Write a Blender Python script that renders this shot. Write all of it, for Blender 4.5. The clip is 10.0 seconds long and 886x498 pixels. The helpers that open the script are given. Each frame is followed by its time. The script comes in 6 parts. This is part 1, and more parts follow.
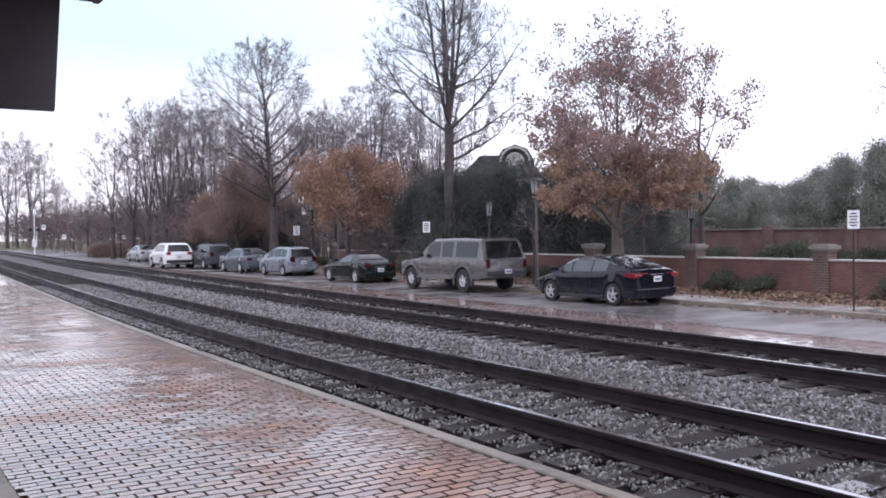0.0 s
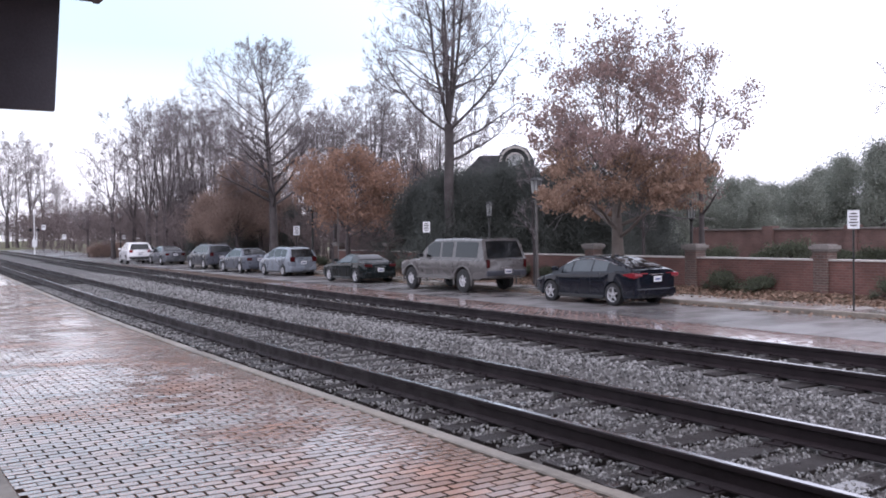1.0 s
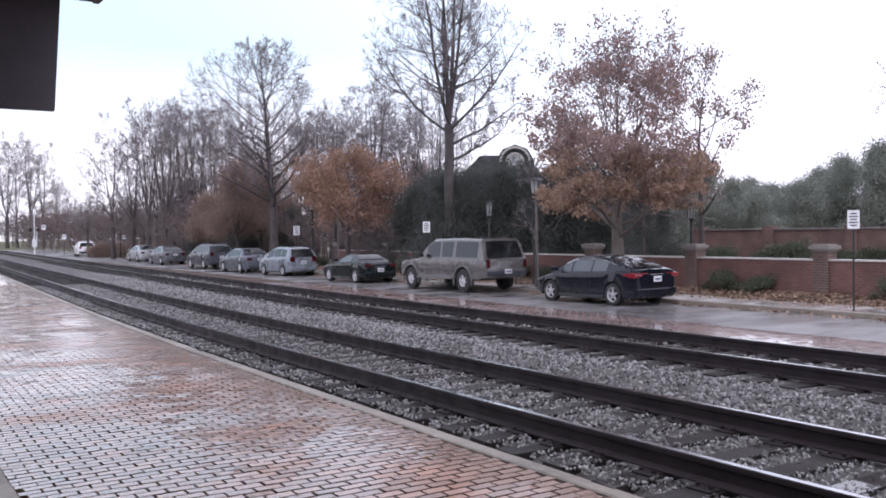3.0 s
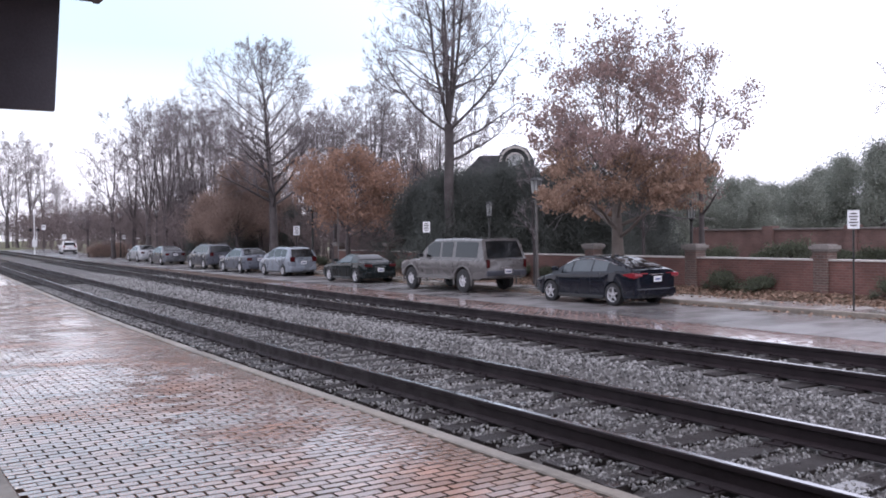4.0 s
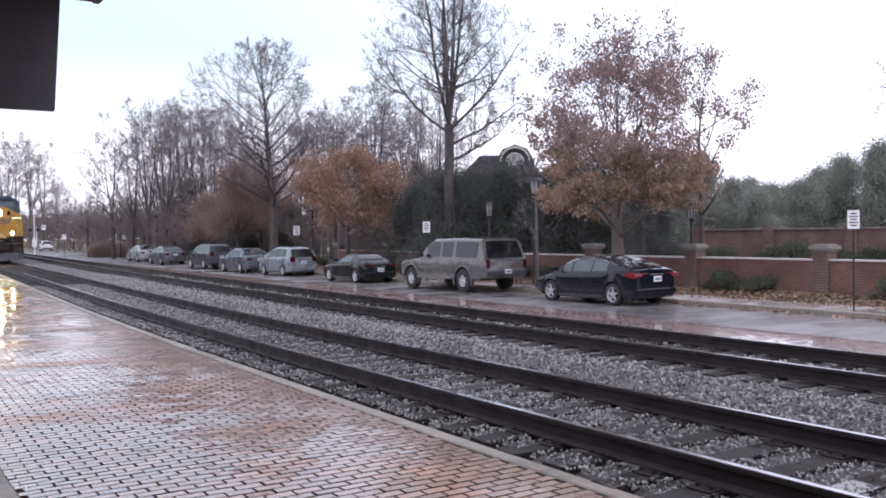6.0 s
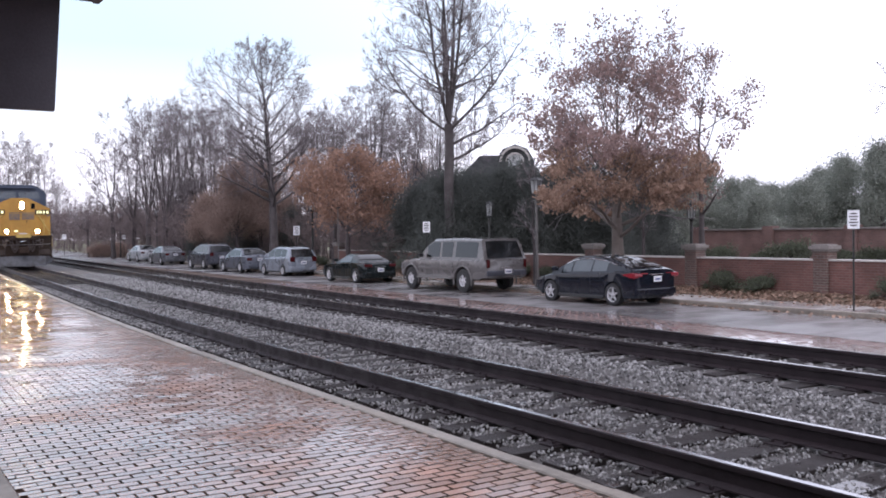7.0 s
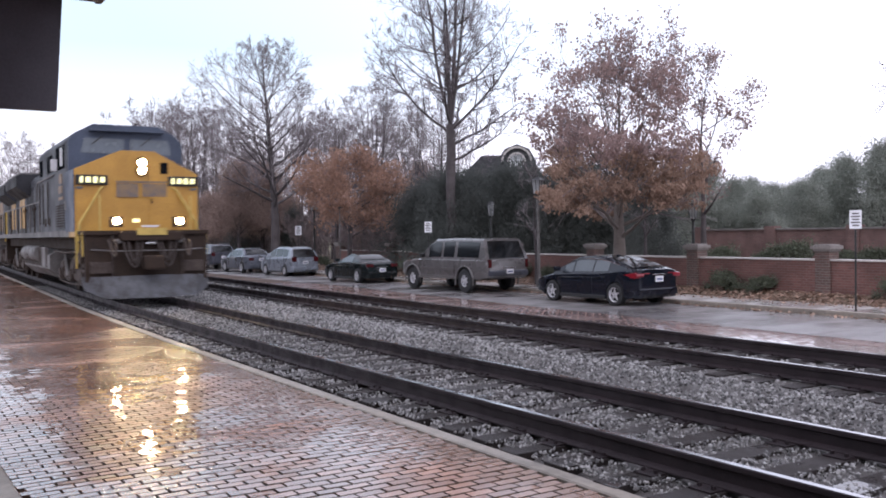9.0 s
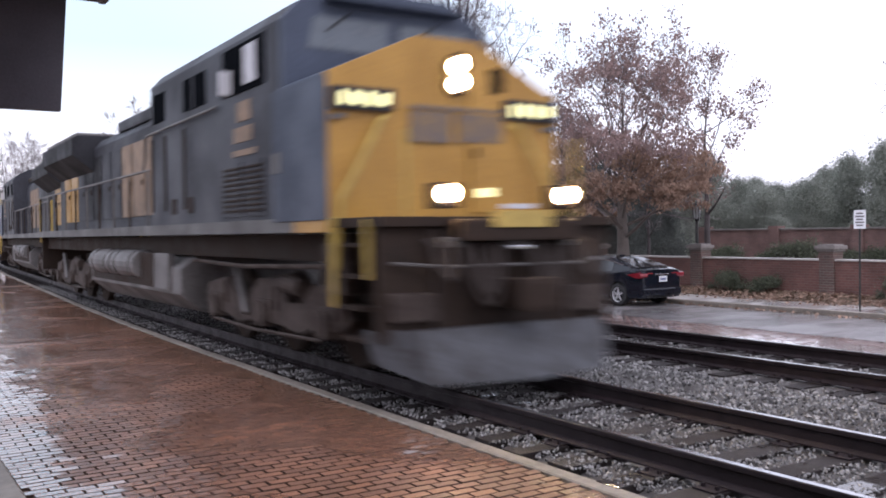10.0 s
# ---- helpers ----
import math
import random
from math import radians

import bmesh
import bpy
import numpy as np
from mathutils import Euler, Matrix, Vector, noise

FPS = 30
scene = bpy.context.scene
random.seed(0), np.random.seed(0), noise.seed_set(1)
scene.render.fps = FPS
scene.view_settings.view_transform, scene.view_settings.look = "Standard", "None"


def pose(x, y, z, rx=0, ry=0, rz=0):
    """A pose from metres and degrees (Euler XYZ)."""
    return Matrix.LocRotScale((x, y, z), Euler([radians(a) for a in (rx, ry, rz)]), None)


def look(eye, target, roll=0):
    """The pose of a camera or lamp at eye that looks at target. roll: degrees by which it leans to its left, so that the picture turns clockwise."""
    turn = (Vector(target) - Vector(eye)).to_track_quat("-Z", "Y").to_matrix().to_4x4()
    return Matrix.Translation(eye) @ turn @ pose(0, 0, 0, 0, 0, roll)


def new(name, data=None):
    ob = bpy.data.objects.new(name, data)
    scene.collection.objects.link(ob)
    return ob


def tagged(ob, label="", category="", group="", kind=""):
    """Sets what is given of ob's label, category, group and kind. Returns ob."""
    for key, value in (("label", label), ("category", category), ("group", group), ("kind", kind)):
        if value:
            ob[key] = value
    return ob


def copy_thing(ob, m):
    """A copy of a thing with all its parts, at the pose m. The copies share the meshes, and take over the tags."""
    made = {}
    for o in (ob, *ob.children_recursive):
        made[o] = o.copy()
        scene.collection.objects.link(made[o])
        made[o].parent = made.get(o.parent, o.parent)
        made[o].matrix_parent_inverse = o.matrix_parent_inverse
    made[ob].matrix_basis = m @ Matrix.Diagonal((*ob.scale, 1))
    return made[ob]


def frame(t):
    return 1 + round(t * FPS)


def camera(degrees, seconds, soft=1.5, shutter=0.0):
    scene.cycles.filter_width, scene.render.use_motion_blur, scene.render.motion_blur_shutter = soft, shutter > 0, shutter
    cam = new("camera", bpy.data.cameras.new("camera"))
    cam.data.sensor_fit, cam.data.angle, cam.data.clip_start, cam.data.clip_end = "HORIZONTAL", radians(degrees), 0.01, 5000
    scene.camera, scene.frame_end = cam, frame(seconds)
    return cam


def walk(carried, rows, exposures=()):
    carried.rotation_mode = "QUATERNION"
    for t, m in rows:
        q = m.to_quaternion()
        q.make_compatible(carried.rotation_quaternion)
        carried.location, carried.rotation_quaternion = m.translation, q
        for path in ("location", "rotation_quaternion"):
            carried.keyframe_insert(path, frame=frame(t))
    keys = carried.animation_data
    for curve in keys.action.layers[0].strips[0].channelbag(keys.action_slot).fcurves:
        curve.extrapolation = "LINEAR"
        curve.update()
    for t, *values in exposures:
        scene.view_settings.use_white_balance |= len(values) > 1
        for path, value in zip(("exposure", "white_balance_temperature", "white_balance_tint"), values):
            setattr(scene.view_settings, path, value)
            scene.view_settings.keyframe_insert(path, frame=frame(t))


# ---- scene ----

# ---------- the plan ----------
# x runs along the tracks (the train travels towards +x), y across them to the street, z = 0 on the rail tops
EYE_Z = 1.566
PLATFORM_Z, ROAD_Z, WALK_Z, LAWN_Z = -0.207, -0.569, -0.44, -0.26
TRACK_NEAR, TRACK_FAR, GAUGE = 5.657, 9.883, 1.505


def bend(x, c=0.00104, limit=27.0):
    """Sideways shift of the gently curved tracks, straight past the limit."""
    a = abs(x)
    return c * a * a if a < limit else c * limit * limit + 2 * c * limit * (a - limit)


def street_bend(x):
    a = abs(x)
    return 0.00031 * a * a if a < 65 else 1.31 + 0.095 * (a - 65)


# ---------- camera ----------
cam = camera(52.48, 10.0, soft=1.8, shutter=0.7)


def eye_pose(yaw):
    a, p = radians(yaw), radians(-0.971)
    way = Vector((-math.sin(a) * math.cos(p), math.cos(a) * math.cos(p), math.sin(p)))
    eye = Vector((0, 0, EYE_Z))
    return look(eye, eye + way * 10, -0.68)


walk(cam, [(0.0, eye_pose(56.463)), (8.2, eye_pose(56.463)), (8.5, eye_pose(56.48)), (9.0, eye_pose(56.57)), (9.5, eye_pose(56.68)), (10.0, eye_pose(56.79))],
     exposures=[(0.0, 0.24, 6150, 19), (10.0, 0.24, 6150, 19)])

# ---------- sky and light: a bright overcast winter morning ----------
world = bpy.data.worlds.new("sky")
scene.world = world
world.use_nodes = True
wn, wl = world.node_tree.nodes, world.node_tree.links
sky = wn.new("ShaderNodeTexSky")
sky.sky_type, sky.sun_disc = "NISHITA", False
sky.sun_elevation, sky.sun_rotation = radians(47), radians(108)
sky.air_density, sky.dust_density = 1.0, 3.0
dim = wn.new("ShaderNodeVectorMath")
dim.operation = "SCALE"
dim.inputs["Scale"].default_value = 0.035
cloud = wn.new("ShaderNodeMix")
cloud.data_type = "RGBA"
cloud.inputs[0].default_value = 0.85
# the cloud layer is thin and bluish over the far end of the street, bright elsewhere
way_in, along, span, tone = wn.new("ShaderNodeTexCoord"), wn.new("ShaderNodeVectorMath"), wn.new("ShaderNodeMapRange"), wn.new("ShaderNodeMix")
along.operation = "DOT_PRODUCT"
along.inputs[1].default_value = (0.95, 0.0, 0.25)
span.inputs[1].default_value, span.inputs[2].default_value = -0.84, -0.4
tone.data_type = "RGBA"
tone.inputs[7].default_value = (1.5, 1.52, 1.66, 1)
# the thin cloud turns whiter towards the horizon
height, rise_in, haze = wn.new("ShaderNodeSeparateXYZ"), wn.new("ShaderNodeMapRange"), wn.new("ShaderNodeMix")
rise_in.inputs[1].default_value, rise_in.inputs[2].default_value = 0.08, 0.2
haze.data_type = "RGBA"
haze.inputs[6].default_value, haze.inputs[7].default_value = (1.36, 1.35, 1.4, 1), (0.83, 1.05, 1.18, 1)
wl.new(way_in.outputs["Generated"], height.inputs[0])
wl.new(height.outputs["Z"], rise_in.inputs[0])
wl.new(rise_in.outputs[0], haze.inputs[0])
wl.new(haze.outputs[2], tone.inputs[6])
wl.new(way_in.outputs["Generated"], along.inputs[0])
wl.new(along.outputs["Value"], span.inputs[0])
wl.new(span.outputs[0], tone.inputs[0])
wl.new(tone.outputs[2], cloud.inputs[7])
wl.new(sky.outputs[0], dim.inputs[0])
wl.new(dim.outputs[0], cloud.inputs[6])
wl.new(cloud.outputs[2], wn["Background"].inputs[0])
wn["Background"].inputs[1].default_value = 1.0
sun_data = bpy.data.lights.new("sun", "SUN")
sun_data.energy, sun_data.angle, sun_data.color = 0.6, radians(25), (1, 0.97, 0.92)
sun = new("sun", sun_data)
sun.matrix_world = look((30, 0, 34), (0, 10, 0))


# ---------- materials ----------
def mat(name, base, rough=0.6, metal=0.0, other=None, scale=6.0, fine=60.0, bump=0.1, bump_scale=80.0, rough_var=0.1, coat=0.0, island=0.0, spec=0.5):
    """Two colours mixed by noise at two scales, with varied roughness and fine relief."""
    m = bpy.data.materials.new(name)
    m.use_nodes = True
    n, l = m.node_tree.nodes, m.node_tree.links
    b = n["Principled BSDF"]
    b.inputs["Metallic"].default_value = metal
    b.inputs["Coat Weight"].default_value = coat
    b.inputs["Specular IOR Level"].default_value = spec
    if other is None:
        other = tuple(c * 0.72 for c in base)
    pos = n.new("ShaderNodeTexCoord")
    n1, n2 = n.new("ShaderNodeTexNoise"), n.new("ShaderNodeTexNoise")
    n1.inputs["Scale"].default_value, n1.inputs["Detail"].default_value = scale, 5
    n2.inputs["Scale"].default_value, n2.inputs["Detail"].default_value = fine, 3
    for k in (n1, n2):
        l.new(pos.outputs["Object"], k.inputs["Vector"])
    add = n.new("ShaderNodeMath")
    add.operation = "MULTIPLY_ADD"
    add.inputs[1].default_value = 0.45
    l.new(n2.outputs[0], add.inputs[0])
    half = n.new("ShaderNodeMath")
    half.operation = "MULTIPLY"
    half.inputs[1].default_value = 0.65
    l.new(n1.outputs[0], half.inputs[0])
    l.new(half.outputs[0], add.inputs[2])
    ramp = n.new("ShaderNodeMapRange")
    ramp.inputs[1].default_value, ramp.inputs[2].default_value = 0.36, 0.72
    fac = add.outputs[0]
    if island:
        g = n.new("ShaderNodeNewGeometry")
        o = n.new("ShaderNodeObjectInfo")
        s = n.new("ShaderNodeMath")
        s.operation = "ADD"
        l.new(g.outputs["Random Per Island"], s.inputs[0])
        l.new(o.outputs["Random"], s.inputs[1])
        w = n.new("ShaderNodeMath")
        w.operation = "FRACT"
        l.new(s.outputs[0], w.inputs[0])
        q = n.new("ShaderNodeMix")
        q.inputs[0].default_value = island
        l.new(fac, q.inputs[2])
        l.new(w.outputs[0], q.inputs[3])
        fac = q.outputs[0]
        ramp.inputs[1].default_value, ramp.inputs[2].default_value = 0.2, 0.8
    l.new(fac, ramp.inputs[0])
    mix = n.new("ShaderNodeMix")
    mix.data_type = "RGBA"
    mix.inputs[6].default_value, mix.inputs[7].default_value = (*base, 1), (*other, 1)
    l.new(ramp.outputs[0], mix.inputs[0])
    l.new(mix.outputs[2], b.inputs["Base Color"])
    rr = n.new("ShaderNodeMapRange")
    rr.inputs[1].default_value, rr.inputs[2].default_value = 0.35, 0.65
    rr.inputs[3].default_value, rr.inputs[4].default_value = max(0.02, rough - rough_var), min(1, rough + rough_var)
    l.new(n1.outputs[0], rr.inputs[0])
    l.new(rr.outputs[0], b.inputs["Roughness"])
    if bump:
        n3 = n.new("ShaderNodeTexNoise")
        n3.inputs["Scale"].default_value, n3.inputs["Detail"].default_value = bump_scale, 4
        l.new(pos.outputs["Object"], n3.inputs["Vector"])
        bp = n.new("ShaderNodeBump")
        bp.inputs["Strength"].default_value, bp.inputs["Distance"].default_value = bump, 0.02
        l.new(n3.outputs[0], bp.inputs["Height"])
        l.new(bp.outputs[0], b.inputs["Normal"])
    return m


def glow(name, colour, strength):
    m = bpy.data.materials.new(name)
    m.use_nodes = True
    b = m.node_tree.nodes["Principled BSDF"]
    b.inputs["Base Color"].default_value = (*colour, 1)
    b.inputs["Emission Color"].default_value = (*colour, 1)
    b.inputs["Emission Strength"].default_value = strength
    return m


def brickwork(name, c1, c2, mortar, rough=0.85, bw=0.21, bh=0.075):
    """Brickwork too far off to be built brick by brick; laid along the longer side of each face."""
    m = bpy.data.materials.new(name)
    m.use_nodes = True
    n, l = m.node_tree.nodes, m.node_tree.links
    b = n["Principled BSDF"]
    pos, sep, com, add = n.new("ShaderNodeTexCoord"), n.new("ShaderNodeSeparateXYZ"), n.new("ShaderNodeCombineXYZ"), n.new("ShaderNodeMath")
    l.new(pos.outputs["Object"], sep.inputs[0])
    l.new(sep.outputs[0], add.inputs[0])
    l.new(sep.outputs[1], add.inputs[1])
    l.new(add.outputs[0], com.inputs[0])
    l.new(sep.outputs[2], com.inputs[1])
    t = n.new("ShaderNodeTexBrick")
    t.inputs["Scale"].default_value = 1
    t.inputs["Brick Width"].default_value, t.inputs["Row Height"].default_value, t.inputs["Mortar Size"].default_value = bw, bh, 0.008
    t.inputs["Color1"].default_value, t.inputs["Color2"].default_value, t.inputs["Mortar"].default_value = (*c1, 1), (*c2, 1), (*mortar, 1)
    l.new(com.outputs[0], t.inputs["Vector"])
    no, mx = n.new("ShaderNodeTexNoise"), n.new("ShaderNodeMix")
    no.inputs["Scale"].default_value, no.inputs["Detail"].default_value = 1.3, 6
    l.new(pos.outputs["Object"], no.inputs["Vector"])
    mx.data_type, mx.blend_type = "RGBA", "MULTIPLY"
    mx.inputs[0].default_value = 0.7
    rmp = n.new("ShaderNodeMapRange")
    rmp.inputs[1].default_value, rmp.inputs[2].default_value, rmp.inputs[3].default_value = 0.3, 0.6, 0.45
    l.new(no.outputs[0], rmp.inputs[0])
    l.new(t.outputs[0], mx.inputs[6])
    l.new(rmp.outputs[0], mx.inputs[7])
    l.new(mx.outputs[2], b.inputs["Base Color"])
    b.inputs["Roughness"].default_value = rough
    bp = n.new("ShaderNodeBump")
    bp.inputs["Strength"].default_value, bp.inputs["Distance"].default_value = 0.5, 0.01
    bp.invert = True
    l.new(t.outputs["Fac"], bp.inputs["Height"])
    l.new(bp.outputs[0], b.inputs["Normal"])
    return m


def wet(name, dry1, dry2, rough_lo, rough_hi, patch=0.55, fine=40.0, bump=0.15, island=0.0, spec=0.5):
    """A wet paved surface: water films in patches, with a low roughness, between damp rougher ground."""
    m = mat(name, dry1, 0.5, 0, dry2, scale=0.8, fine=fine, bump=bump, bump_scale=55.0, island=island, spec=spec)
    n, l = m.node_tree.nodes, m.node_tree.links
    b = n["Principled BSDF"]
    pos = n.new("ShaderNodeTexCoord")
    no = n.new("ShaderNodeTexNoise")
    no.inputs["Scale"].default_value, no.inputs["Detail"].default_value = patch, 5
    mp = n.new("ShaderNodeNewGeometry")
    l.new(mp.outputs["Position"], no.inputs["Vector"])
    r = n.new("ShaderNodeMapRange")
    r.inputs[1].default_value, r.inputs[2].default_value = 0.40, 0.60
    r.inputs[3].default_value, r.inputs[4].default_value = rough_lo, rough_hi
    l.new(no.outputs[0], r.inputs[0])
    for k in list(b.inputs["Roughness"].links):
        l.remove(k)
    l.new(r.outputs[0], b.inputs["Roughness"])
    return m


M_paver = wet("wet_clay_paver", (0.345, 0.168, 0.104), (0.212, 0.108, 0.072), 0.10, 0.34, 0.5, island=0.7, bump=0.2)


def water_film(m, lo, hi, rough, size=0.45, edge=(0.44, 0.54)):
    """Standing water over part of a surface, as a thin clear coat in ragged patches."""
    n, l = m.node_tree.nodes, m.node_tree.links
    b = n["Principled BSDF"]
    geo, no, r = n.new("ShaderNodeNewGeometry"), n.new("ShaderNodeTexNoise"), n.new("ShaderNodeMapRange")
    no.inputs["Scale"].default_value, no.inputs["Detail"].default_value = size, 6
    sq = n.new("ShaderNodeMapping")
    sq.inputs["Scale"].default_value = (1.6, 0.8, 1)
    l.new(geo.outputs["Position"], sq.inputs[0])
    l.new(sq.outputs[0], no.inputs["Vector"])
    r.inputs[1].default_value, r.inputs[2].default_value = edge
    r.inputs[3].default_value, r.inputs[4].default_value = lo, hi
    l.new(no.outputs[0], r.inputs[0])
    l.new(r.outputs[0], b.inputs["Coat Weight"])
    b.inputs["Coat Roughness"].default_value = rough


water_film(M_paver, 0.2, 1.0, 0.05, 0.45, (0.38, 0.5))


def kerb_grime(m, edge):
    """A ragged band of old silt and moss stain along the foot of the kerb, which follows the bend."""
    n, l = m.node_tree.nodes, m.node_tree.links
    b = n["Principled BSDF"]
    geo, xyz, no = n.new("ShaderNodeNewGeometry"), n.new("ShaderNodeSeparateXYZ"), n.new("ShaderNodeTexNoise")
    no.inputs["Scale"].default_value, no.inputs["Detail"].default_value = 2.2, 5
    l.new(geo.outputs["Position"], xyz.inputs[0])
    l.new(geo.outputs["Position"], no.inputs["Vector"])

    def calc(op, a, c):
        k = n.new("ShaderNodeMath")
        k.operation = op
        for i, q in enumerate((a, c)):
            if isinstance(q, (int, float)):
                k.inputs[i].default_value = q
            else:
                l.new(q, k.inputs[i])
        return k.outputs[0]

    off = calc("SUBTRACT", xyz.outputs["Y"], calc("MULTIPLY", calc("MULTIPLY", xyz.outputs["X"], xyz.outputs["X"]), 0.00104))
    off = calc("ADD", off, calc("MULTIPLY", no.outputs[0], 0.9))
    r, mx = n.new("ShaderNodeMapRange"), n.new("ShaderNodeMix")
    r.inputs[1].default_value, r.inputs[2].default_value = edge, edge + 0.45
    r.inputs[4].default_value = 0.8
    l.new(off, r.inputs[0])
    mx.data_type = "RGBA"
    l.new(r.outputs[0], mx.inputs[0])
    l.new(b.inputs["Base Color"].links[0].from_socket, mx.inputs[6])
    mx.inputs[7].default_value = (0.15, 0.08, 0.048, 1)
    l.new(mx.outputs[2], b.inputs["Base Color"])
    # silt soaks the film of water up
    l.new(calc("MULTIPLY", b.inputs["Coat Weight"].links[0].from_socket, calc("SUBTRACT", 1.0, r.outputs[0])), b.inputs["Coat Weight"])


kerb_grime(M_paver, 4.05)
M_sand = wet("wet_joint_sand", (0.09, 0.058, 0.043), (0.055, 0.037, 0.028), 0.55, 0.8, spec=0.15)
M_kerb = wet("damp_concrete", (0.26, 0.228, 0.19), (0.12, 0.104, 0.085), 0.45, 0.7, fine=12)
M_asphalt = wet("wet_asphalt", (0.125, 0.118, 0.117), (0.18, 0.17, 0.168), 0.34, 0.6, 0.25, fine=150, bump=0.3)
M_street_brick = wet("wet_street_brick", (0.29, 0.2, 0.178), (0.2, 0.138, 0.122), 0.14, 0.36, 0.7, island=0.6)
M_walk = wet("wet_sidewalk_concrete", (0.5, 0.48, 0.46), (0.38, 0.365, 0.35), 0.18, 0.45, 0.5)
M_ballast = mat("grey_ballast_stone", (0.295, 0.29, 0.283), 0.6, 0, (0.045, 0.043, 0.043), scale=1.2, fine=30, bump=0.5, bump_scale=40, island=0.75)
M_ballast_bed = mat("dirty_ballast_bed", (0.10, 0.092, 0.088), 0.75, 0, (0.04, 0.035, 0.033), scale=2.5, fine=34, bump=1.0, bump_scale=28)
M_rail = mat("rusty_rail_steel", (0.025, 0.017, 0.019), 0.6, 0, (0.013, 0.009, 0.0105), scale=4, fine=50, bump=0.2, spec=0.25)
M_railtop = mat("polished_rail_head", (0.46, 0.46, 0.48), 0.14, 1.0, (0.3, 0.3, 0.32), scale=3, fine=40, bump=0.03)
M_tie = wet("weathered_wet_timber", (0.02, 0.014, 0.013), (0.01, 0.0075, 0.007), 0.6, 0.85, 0.9, fine=18, bump=0.4, spec=0.3)
M_soil = mat("leaf_strewn_soil", (0.12, 0.075, 0.045), 0.9, 0, (0.06, 0.05, 0.03), scale=0.6, fine=14, bump=0.8, bump_scale=20)
M_grass = mat("winter_grass", (0.12, 0.125, 0.05), 0.9, 0, (0.08, 0.075, 0.04), scale=0.3, fine=20, bump=0.6, bump_scale=30)
water_film(M_asphalt, 0.08, 1.0, 0.16, 0.4, (0.42, 0.56))
water_film(M_walk, 0.3, 1.0, 0.06, 0.5)
water_film(M_street_brick, 0.8, 1.0, 0.05, 0.5)
water_film(M_tie, 0.0, 1.0, 0.05, 1.5, (0.57, 0.605))
M_leaf_litter = mat("fallen_oak_leaf", (0.32, 0.21, 0.15), 0.7, 0, (0.16, 0.10, 0.072), island=0.9, bump=0)
M_wet_leaf = mat("wet_dark_leaf", (0.09, 0.045, 0.03), 0.35, 0, (0.05, 0.028, 0.02), bump=0)
M_wall = brickwork("red_brickwork", (0.165, 0.075, 0.06), (0.12, 0.055, 0.046), (0.16, 0.11, 0.095))
M_wall_far = brickwork("dull_red_brickwork", (0.175, 0.10, 0.086), (0.14, 0.082, 0.072), (0.17, 0.12, 0.105))
M_pier = brickwork("worn_pier_brick", (0.15, 0.085, 0.07), (0.10, 0.065, 0.055), (0.19, 0.17, 0.15))
M_cap = mat("pale_cap_stone", (0.46, 0.43, 0.40), 0.5, 0, (0.32, 0.30, 0.275), scale=1.5, fine=20, bump=0.1)
M_pier_cap = mat("mossy_grey_cap_stone", (0.22, 0.195, 0.18), 0.65, 0, (0.11, 0.10, 0.09), scale=3, fine=20, bump=0.2)
M_bark = mat("grey_brown_bark", (0.078, 0.066, 0.065), 0.85, 0, (0.046, 0.039, 0.04), scale=3, fine=25, bump=0.6, bump_scale=25)
M_bark_pale = mat("pale_damp_bark", (0.145, 0.12, 0.105), 0.85, 0, (0.09, 0.075, 0.065), scale=3, fine=25, bump=0.6, bump_scale=25)
# Paler than wood, with the bluish haze of the air in its colour.
M_twig = mat("hazed_bare_twig", (0.20, 0.175, 0.18), 0.8, 0, (0.15, 0.13, 0.135), bump=0)
M_brush = mat("purplish_brown_brush", (0.178, 0.142, 0.138), 0.85, 0, (0.125, 0.099, 0.098), bump=0)
M_leaf_russet = mat("russet_oak_leaf", (0.35, 0.245, 0.222), 0.6, 0, (0.235, 0.162, 0.146), island=0.9, bump=0)
M_leaf_tawny = mat("tawny_oak_leaf", (0.36, 0.243, 0.178), 0.6, 0, (0.25, 0.165, 0.12), island=0.9, bump=0)
M_leaf_orange = mat("orange_brown_leaf", (0.36, 0.22, 0.155), 0.6, 0, (0.25, 0.15, 0.107), island=0.9, bump=0)
# Brown leaf colour raised to include the haze over far trees.
M_leaf_brown = mat("hazed_brown_leaf", (0.31, 0.225, 0.185), 0.8, 0, (0.23, 0.168, 0.142), island=0.6, bump=0)
M_leaf_green = mat("dark_evergreen_leaf", (0.108, 0.117, 0.108), 0.95, 0, (0.098, 0.106, 0.098), island=0.3, bump=0, spec=0.05)
# Lightened past real foliage: distant haze is mixed into this leaf colour.
M_leaf_grey = mat("hazed_grey_green_leaf", (0.29, 0.31, 0.27), 0.8, 0, (0.25, 0.27, 0.235), island=0.6, bump=0, spec=0.2)
M_leaf_shrub = mat("dusty_green_shrub_leaf", (0.11, 0.125, 0.08), 0.7, 0, (0.07, 0.08, 0.055), island=0.8, bump=0)
M_black = mat("black_painted_metal", (0.012, 0.012, 0.013), 0.4, 0.2, bump=0.05)
M_tyre = mat("black_rubber", (0.018, 0.018, 0.019), 0.7, bump=0.1)
M_alloy = mat("silver_alloy", (0.72, 0.72, 0.74), 0.32, 0.4, bump=0.02)
M_dark_plastic = mat("dark_plastic", (0.02, 0.02, 0.021), 0.5, bump=0.05)
M_glass = mat("tinted_car_glass", (0.010, 0.012, 0.014), 0.08, 0, rough_var=0.02, bump=0, spec=0.58)
